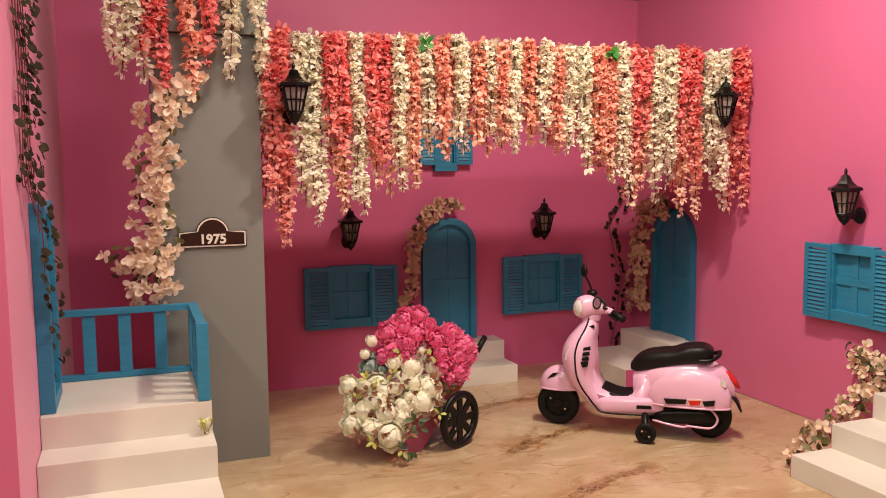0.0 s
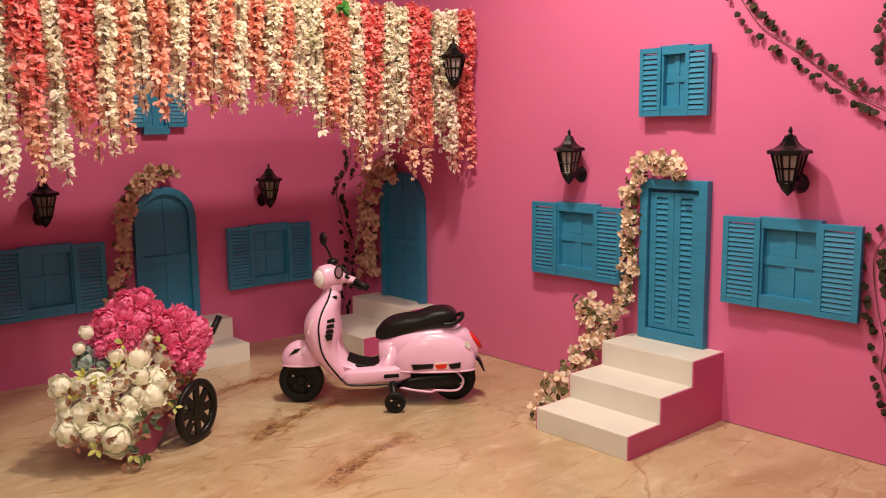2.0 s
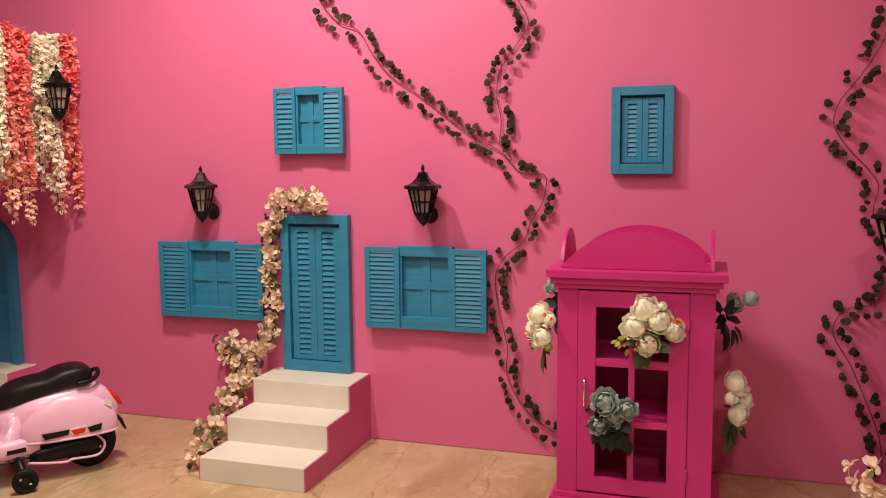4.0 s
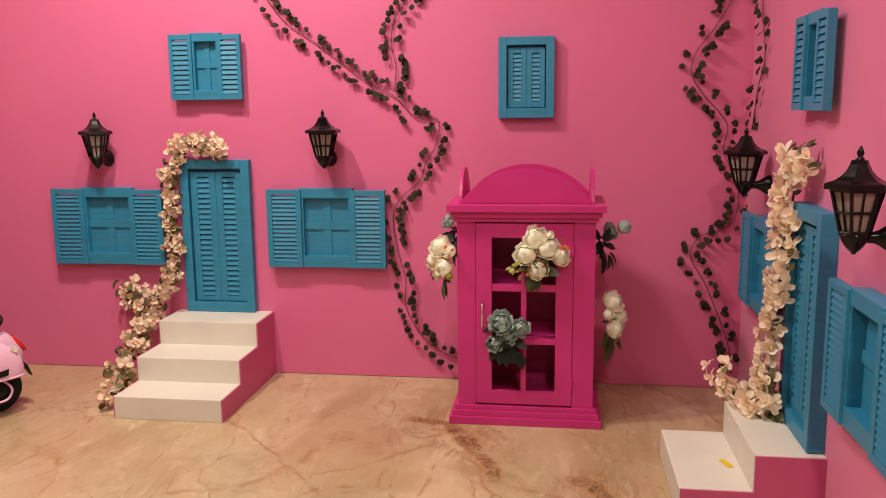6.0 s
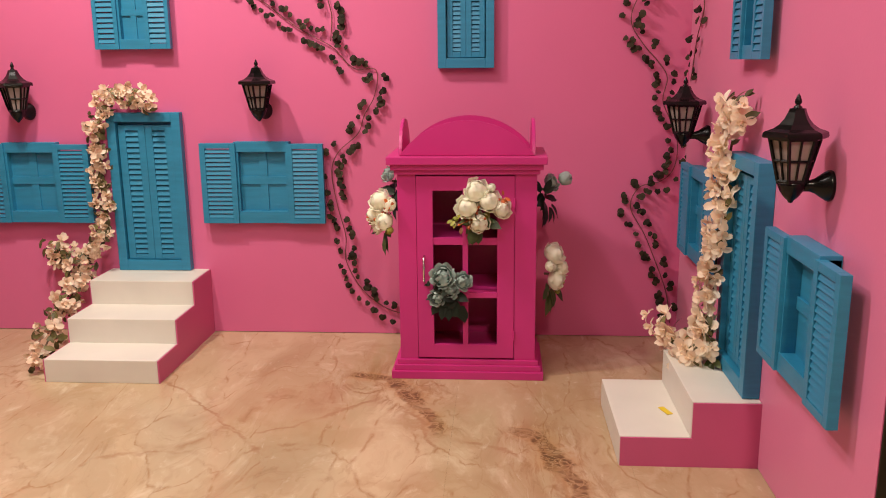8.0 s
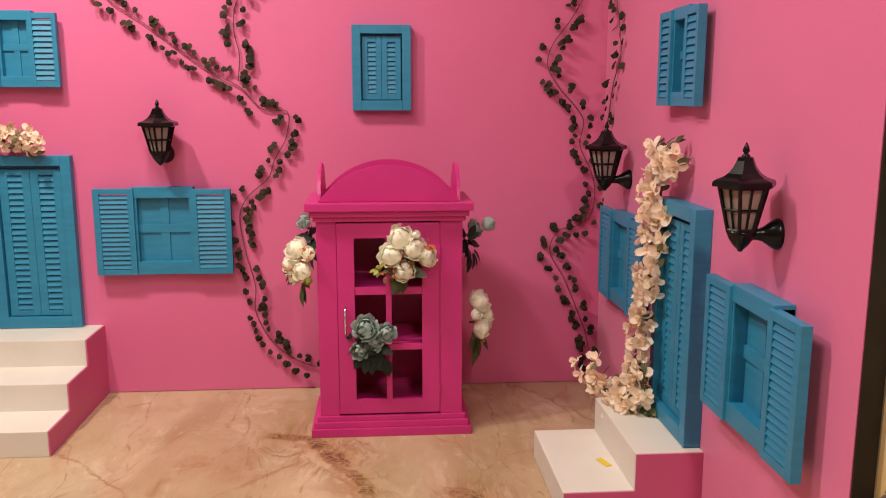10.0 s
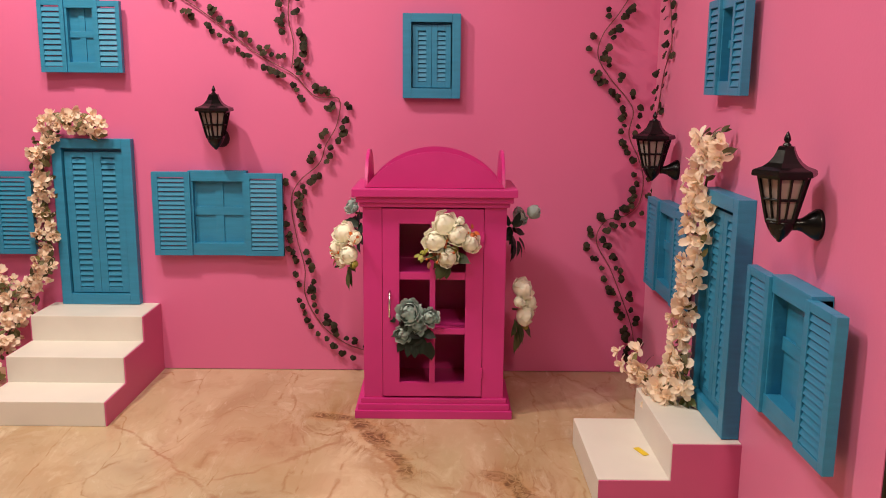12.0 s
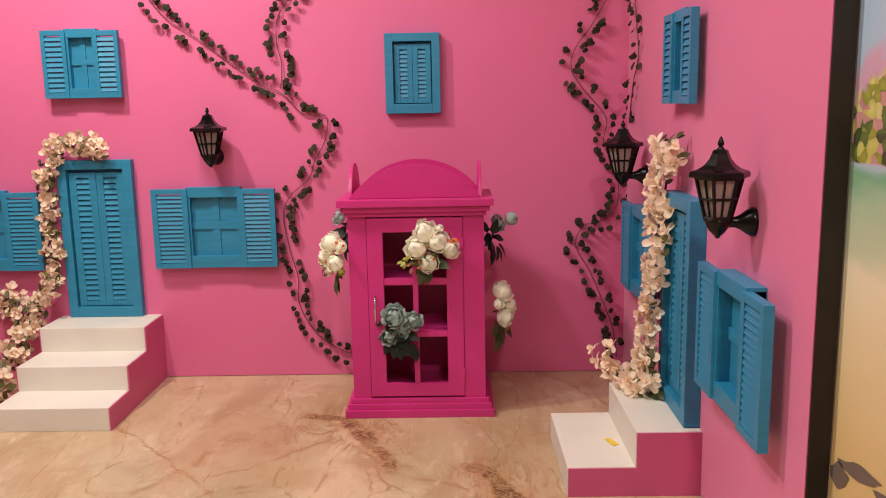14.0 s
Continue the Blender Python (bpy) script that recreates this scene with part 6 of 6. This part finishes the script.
    # seat
    rows = smooth_sections([(0.010, 0.362, 0.018, 0.042), (-0.022, 0.376, 0.042, 0.068), (-0.07, 0.394, 0.054, 0.086), (-0.14, 0.410, 0.053, 0.096), (-0.21, 0.424, 0.047, 0.099), (-0.28, 0.444, 0.052, 0.100), (-0.35, 0.452, 0.050, 0.094), (-0.392, 0.452, 0.040, 0.080), (-0.414, 0.450, 0.022, 0.055)], 4)
    part("seat", loft([((s, 0, z), (0, w, 0), (0, 0, h)) for s, z, h, w in rows], 32, 3.4), LEATHER, ob, "black vinyl seat", True)
    part("grab_rail", tube(spline([(-0.34, 0.096, 0.425), (-0.40, 0.088, 0.430), (-0.438, 0.05, 0.448), (-0.446, 0, 0.460), (-0.438, -0.05, 0.448), (-0.40, -0.088, 0.430), (-0.34, -0.096, 0.425)]), 0.011, 8), BLACKPLASTIC, ob, "", True)
    part("tail_light", loft([((-0.486, 0, 0.362), (0, 0.036, 0), (0.014, 0, 0.008)), ((-0.512, 0, 0.325), (0, 0.046, 0), (0.022, 0, 0.008)), ((-0.534, 0, 0.284), (0, 0.040, 0), (0.016, 0, 0.006))], 18, 3.0), REDLENS, ob, "red tail light", True)
    part("mud_flap", loft([((-0.505, 0, 0.240), (0, 0.045, 0), (0.012, 0, 0)), ((-0.535, 0, 0.205), (0, 0.045, 0), (0.010, 0, 0)), ((-0.556, 0, 0.155), (0, 0.036, 0), (0.006, 0, 0))], 14, 3.0), BLACKPLASTIC, ob, "", True)
    # headset
    rows = smooth_sections([(0.306, 0.668, 0.052, 0.050), (0.296, 0.669, 0.058, 0.056), (0.270, 0.672, 0.062, 0.061), (0.235, 0.674, 0.060, 0.066), (0.200, 0.668, 0.044, 0.070), (0.170, 0.658, 0.026, 0.072), (0.140, 0.650, 0.013, 0.060)], 4)
    head = part("headset", loft([((s, 0, z), (0, w, 0), (0, 0, h)) for s, z, h, w in rows], 28, 2.2), PINKPLASTIC, ob, "", True)
    part("neck", lathe([(0.050, 0.596), (0.053, 0.606), (0.054, 0.632), (0.0, 0.640)], 20, None, Matrix.Translation((0.232, 0, 0))), PINKPLASTIC, ob, "", True)
    lens = Matrix.Translation((0.306, 0, 0.668)) @ Matrix.Rotation(radians(82), 4, "Y")
    part("headlamp", lathe([(0.0, 0.026), (0.020, 0.024), (0.036, 0.017), (0.046, 0.006), (0.050, 0.0)], 24, None, lens), SILVER, head, "clear silver headlamp", True)
    for sgn in (1, -1):
        ring = [(0.226 + 0.022 * math.cos(a) - 0.006 * math.sin(a), sgn * (0.050 + 0.012 * (1 - math.sin(a))), 0.700 + 0.029 * math.sin(a)) for a in (2 * math.pi * k / 20 for k in range(21))]
        part("dial_rim", tube(ring, 0.0045, 6), BLACKPLASTIC, head, "", True)
        face = bmesh.new()
        face.faces.new([face.verts.new(p) for p in ring[:-1]])
        part("dial_face", bmesh.ops.solidify(face, geom=face.faces[:], thickness=0.004) and face, DIAL, head, "dull pink dial face")
        part("dash_strip", tube(spline([(0.200, sgn * 0.034, 0.722), (0.186, sgn * 0.058, 0.706), (0.180, sgn * 0.070, 0.688), (0.190, sgn * 0.074, 0.672), (0.160, sgn * 0.074, 0.662)]), 0.0075, 8), BLACKPLASTIC, head, "", True)
        part("handlebar", tube(spline([(0.168, sgn * 0.060, 0.656), (0.156, sgn * 0.078, 0.650), (0.148, sgn * 0.092, 0.645)]), 0.021, 10), PINKPLASTIC, head, "", True)
        part("grip", tube([(0.150, sgn * 0.088, 0.646), (0.128, sgn * 0.126, 0.630), (0.112, sgn * 0.156, 0.618)], [0.021, 0.0185, 0.0195], 12), RUBBER, head, "black rubber grip", True)
        part("brake_lever", tube(spline([(0.170, sgn * 0.080, 0.642), (0.162, sgn * 0.116, 0.626), (0.146, sgn * 0.146, 0.611)]), 0.006, 6), BLACKPLASTIC, head, "", True)
    head.matrix_basis = Matrix.Translation((0.232, 0, 0)) @ Matrix.Rotation(radians(34), 4, "Z") @ Matrix.Translation((-0.232, 0, 0))
    part("mirror_stem", tube(spline([(0.205, -0.045, 0.725), (0.212, -0.055, 0.775), (0.238, -0.062, 0.832)]), 0.006, 8), BLACKPLASTIC, head, "", True)
    part("mirror", ellipsoid((0.246, -0.062, 0.862), (0.016, 0.030, 0.036)), BLACKPLASTIC, head, "black oval mirror", True)
    part("switch_box", ellipsoid((0.205, -0.040, 0.740), (0.030, 0.030, 0.020)), BLACKPLASTIC, head, "", True)
    return ob


scooter(pose(0.51, -1.026, 0, 0, 0, -129.9))


# ---------------------------------------------------------------- flower cart
CARTPINK = paint("pink_cart_paint", (0.78, 0.22, 0.38), 0.45, 5, 0.06, 0.2, 60)


def cart(m):
    ob = thing("flower_cart", m, "pink wooden flower cart with black spoked wheels", "cart")
    # tapered trough: narrow foot, wide top
    bm = bmesh.new()
    lo = [bm.verts.new(v) for v in ((-0.17, -0.075, 0.0), (-0.06, -0.075, 0.0), (-0.06, 0.075, 0.0), (-0.17, 0.075, 0.0))]
    hi = [bm.verts.new(v) for v in ((-0.22, -0.095, 0.27), (0.28, -0.120, 0.34), (0.28, 0.120, 0.34), (-0.22, 0.095, 0.27))]
    bm.faces.new(lo[::-1])
    for k in range(4):
        bm.faces.new((lo[k], lo[(k + 1) % 4], hi[(k + 1) % 4], hi[k]))
    bmesh.ops.solidify(bm, geom=bm.faces[:], thickness=0.012)
    part("trough", bm, CARTPINK, ob)
    part("soil_board", box(-0.18, 0.22, -0.080, 0.080, 0.215, 0.230), CARTPINK, ob)
    part("axle", tube([(0.10, -0.20, 0.148), (0.10, 0.20, 0.148)], 0.010, 8), BLACKPLASTIC, ob, "", True)
    for y in (-0.195, 0.195):
        wheel(ob, "wheel", 0.10, y, 0.148, 0.030, 8, BLACKPLASTIC, BLACKPLASTIC, 0.76)
    for y in (-0.125, 0.125):
        part("handle", tube(spline([(0.16, y, 0.30), (0.28, y, 0.40), (0.345, y, 0.46)]), 0.012, 8), CARTPINK, ob, "", True)
        part("grip", tube([(0.335, y, 0.452), (0.405, y, 0.520)], 0.0165, 12), RUBBER, ob, "black handle grip", True)
    return ob


CART = pose(0.30, -2.19, 0, 0, 0, 119)
cart(CART)


def cart_bunch(label, rows, material, heart):
    """Cloth blooms bunched over the cart. rows: place along y, height, size, place along x."""
    ob = thing("peony_bunch", pose(0, 0, 0), label, "artificial flowers", "peonies in the cart")
    heart = Vector(heart)
    for y, z, size, x in rows:
        p = Vector((x - 0.034, y, z - 0.02))
        d = ((p - heart).normalized() + Vector((0.55, -0.30, 0.25)) + Vector((rng.uniform(-0.3, 0.3), rng.uniform(-0.3, 0.3), rng.uniform(-0.3, 0.3)))).normalized()
        bloom(ob, p, d, size * (1.28 if material is F_IVORY else 1.08), material, size < 0.56 and material is F_IVORY)
    return ob


rose = cart_bunch("bright pink cloth peonies heaped in the flower cart", [
    (-2.364, 0.638, 1.10, 0.372), (-2.274, 0.698, 1.00, 0.363), (-2.193, 0.711, 1.00, 0.354), (-2.364, 0.557, 1.15, 0.391), (-2.278, 0.590, 1.10, 0.410), (-2.404, 0.522, 0.90, 0.388), (-2.204, 0.630, 1.10, 0.392),
    (-2.150, 0.653, 0.90, 0.371), (-2.304, 0.528, 1.00, 0.417), (-2.106, 0.584, 1.10, 0.399), (-2.010, 0.609, 1.00, 0.363), (-1.919, 0.538, 1.10, 0.345), (-2.084, 0.518, 1.10, 0.418), (-1.981, 0.493, 1.22, 0.392),
    (-1.904, 0.479, 0.95, 0.357), (-2.073, 0.444, 1.00, 0.431), (-1.983, 0.411, 1.10, 0.412), (-2.009, 0.544, 1.00, 0.386), (-2.038, 0.380, 0.80, 0.433)], F_ROSE, (0.27, -2.14, 0.46))
for c, r in (((0.31, -2.28, 0.57), 0.105), ((0.29, -2.02, 0.48), 0.110)):
    for k in range(9):
        a, b = 2.4 * k, math.acos(1 - 1.7 * (k + 0.5) / 9)
        d = Vector((math.sin(b) * math.cos(a), math.sin(b) * math.sin(a), math.cos(b)))
        bloom(rose, Vector(c) + d * r * 0.75, d, 1.1, F_ROSE)
white = cart_bunch("ivory cloth peonies spilling over the flower cart", [
    (-2.570, 0.385, 0.84, 0.386), (-2.483, 0.315, 0.84, 0.465), (-2.418, 0.362, 0.82, 0.473), (-2.361, 0.376, 0.75, 0.479), (-2.576, 0.207, 0.89, 0.443), (-2.566, 0.268, 0.66, 0.430), (-2.416, 0.263, 0.98, 0.509),
    (-2.346, 0.236, 0.78, 0.529), (-2.501, 0.190, 0.80, 0.499), (-2.411, 0.155, 1.16, 0.548), (-2.224, 0.297, 1.00, 0.491), (-2.259, 0.467, 0.92, 0.441), (-2.115, 0.431, 0.95, 0.388), (-2.264, 0.392, 0.82, 0.468),
    (-2.351, 0.494, 0.62, 0.439), (-2.133, 0.367, 0.52, 0.422), (-2.204, 0.355, 0.52, 0.463), (-2.334, 0.291, 0.78, 0.511), (-2.129, 0.286, 0.72, 0.448), (-2.569, 0.316, 0.60, 0.411), (-2.509, 0.388, 0.60, 0.425)], F_IVORY, (0.36, -2.36, 0.22))
for y, z, size, x in ((-2.202, 0.535, 0.55, 0.379), (-2.177, 0.395, 0.42, 0.417), (-2.302, 0.335, 0.50, 0.484), (-2.452, 0.601, 0.64, 0.358), (-2.489, 0.539, 0.55, 0.363)):
    bloom(white, (x, y, z - 0.02), (0.5, -0.3, 1), size * 1.1, F_IVORY, True)
for x, y, z in ((0.42, -2.51, 0.25), (0.44, -2.44, 0.30), (0.46, -2.36, 0.18), (0.45, -2.27, 0.27), (0.42, -2.18, 0.33), (0.40, -2.30, 0.38), (0.46, -2.47, 0.17), (0.40, -2.44, 0.36)):
    bloom(white, (x, y, z), (0.9, -0.3, 0.2), 1.35, F_IVORY)
    foliage(white, "leaf", (x + 0.03, y, z), 7, 0.06, (0.9, -0.3, 0.3), RUST, 0.7, 0.2)
for y, z, x in ((-2.33, 0.544, 0.437), (-2.16, 0.512, 0.402), (-2.38, 0.451, 0.466), (-2.495, 0.436, 0.431), (-2.554, 0.338, 0.429), (-2.50, 0.142, 0.529), (-2.367, 0.096, 0.573), (-2.146, 0.231, 0.492), (-2.01, 0.318, 0.352), (-2.45, 0.418, 0.458)):
    foliage(white, "leaf", (x, y, z - 0.02), 3, 0.010, (0.8, -0.3, 0.5), G_LIME, 0.55, 0.0)
for y, z, x in ((-2.497, 0.375, 0.452), (-2.432, 0.314, 0.501), (-2.337, 0.417, 0.481), (-2.463, 0.186, 0.534), (-2.33, 0.179, 0.565), (-2.196, 0.225, 0.52), (-2.132, 0.308, 0.457), (-2.074, 0.319, 0.411), (-2.563, 0.165, 0.483), (-2.386, 0.074, 0.57), (-2.208, 0.507, 0.426), (-2.56, 0.359, 0.417)):
    foliage(white, "rust_leaf", (x, y, z - 0.02), 7, 0.022, (0.8, -0.3, 0.4), RUST, 0.50, 0.1)
for y, z, x in ((-2.284, 0.224, 0.546), (-2.278, 0.189, 0.557), (-2.105, 0.238, 0.463), (-2.334, 0.097, 0.575), (-2.066, 0.354, 0.392)):
    foliage(white, "leaf", (x, y, z - 0.02), 6, 0.020, (0.8, -0.3, 0.2), G_LEAF, 0.70, 0.4)
sage = cart_bunch("sage grey cloth peonies at the cart edge", [(-2.469, 0.477, 0.92, 0.375), (-2.399, 0.462, 0.62, 0.403), (-2.44, 0.52, 0.6, 0.35)], F_SAGE, (0.34, -2.44, 0.42))

# ---------------------------------------------------------------- small things
tape = thing("yellow_tape", pose(4.055, -1.20, 0.1125, 0, 0, -70), "strip of yellow tape stuck on the white step", "tape")
part("strip", box(-0.034, 0.034, -0.012, 0.012, 0.0, 0.0015), YELLOW, tape)
bud = thing("fallen_bud", pose(0.925, -3.305, 0.379) @ Matrix.Scale(1.2, 4), "small cream flower bud lying on the stair", "artificial flower")
for k in range(6):
    b = new("petal", raw_mesh("petal", petal(0.036, 0.060, 0.7, 0.25, 2, 4, 0.5), F_IVORY if k % 2 else G_LIME))
    b.parent = bud
    b.matrix_basis = Matrix.Translation((0, 0, 0.003)) @ Matrix(rot(0.80, 0, math.pi / 3 * k).tolist()).to_4x4()

# ---------------------------------------------------------------- floor tiles
tile_mesh = mesh_of("tile", box(-0.32485, 0.32485, -0.64985, 0.64985, -0.010, 0.0), MARBLE)
for i in range(17):
    for j in range(7):
        x, y = -2.925 + 0.65 * i, -8.0 + 0.65 + 1.3 * j - 0.23
        if y > -8.1 and y < 0.5:
            t = new("tile", tile_mesh)
            t.parent = floor
            t.location = (x, y, 0)
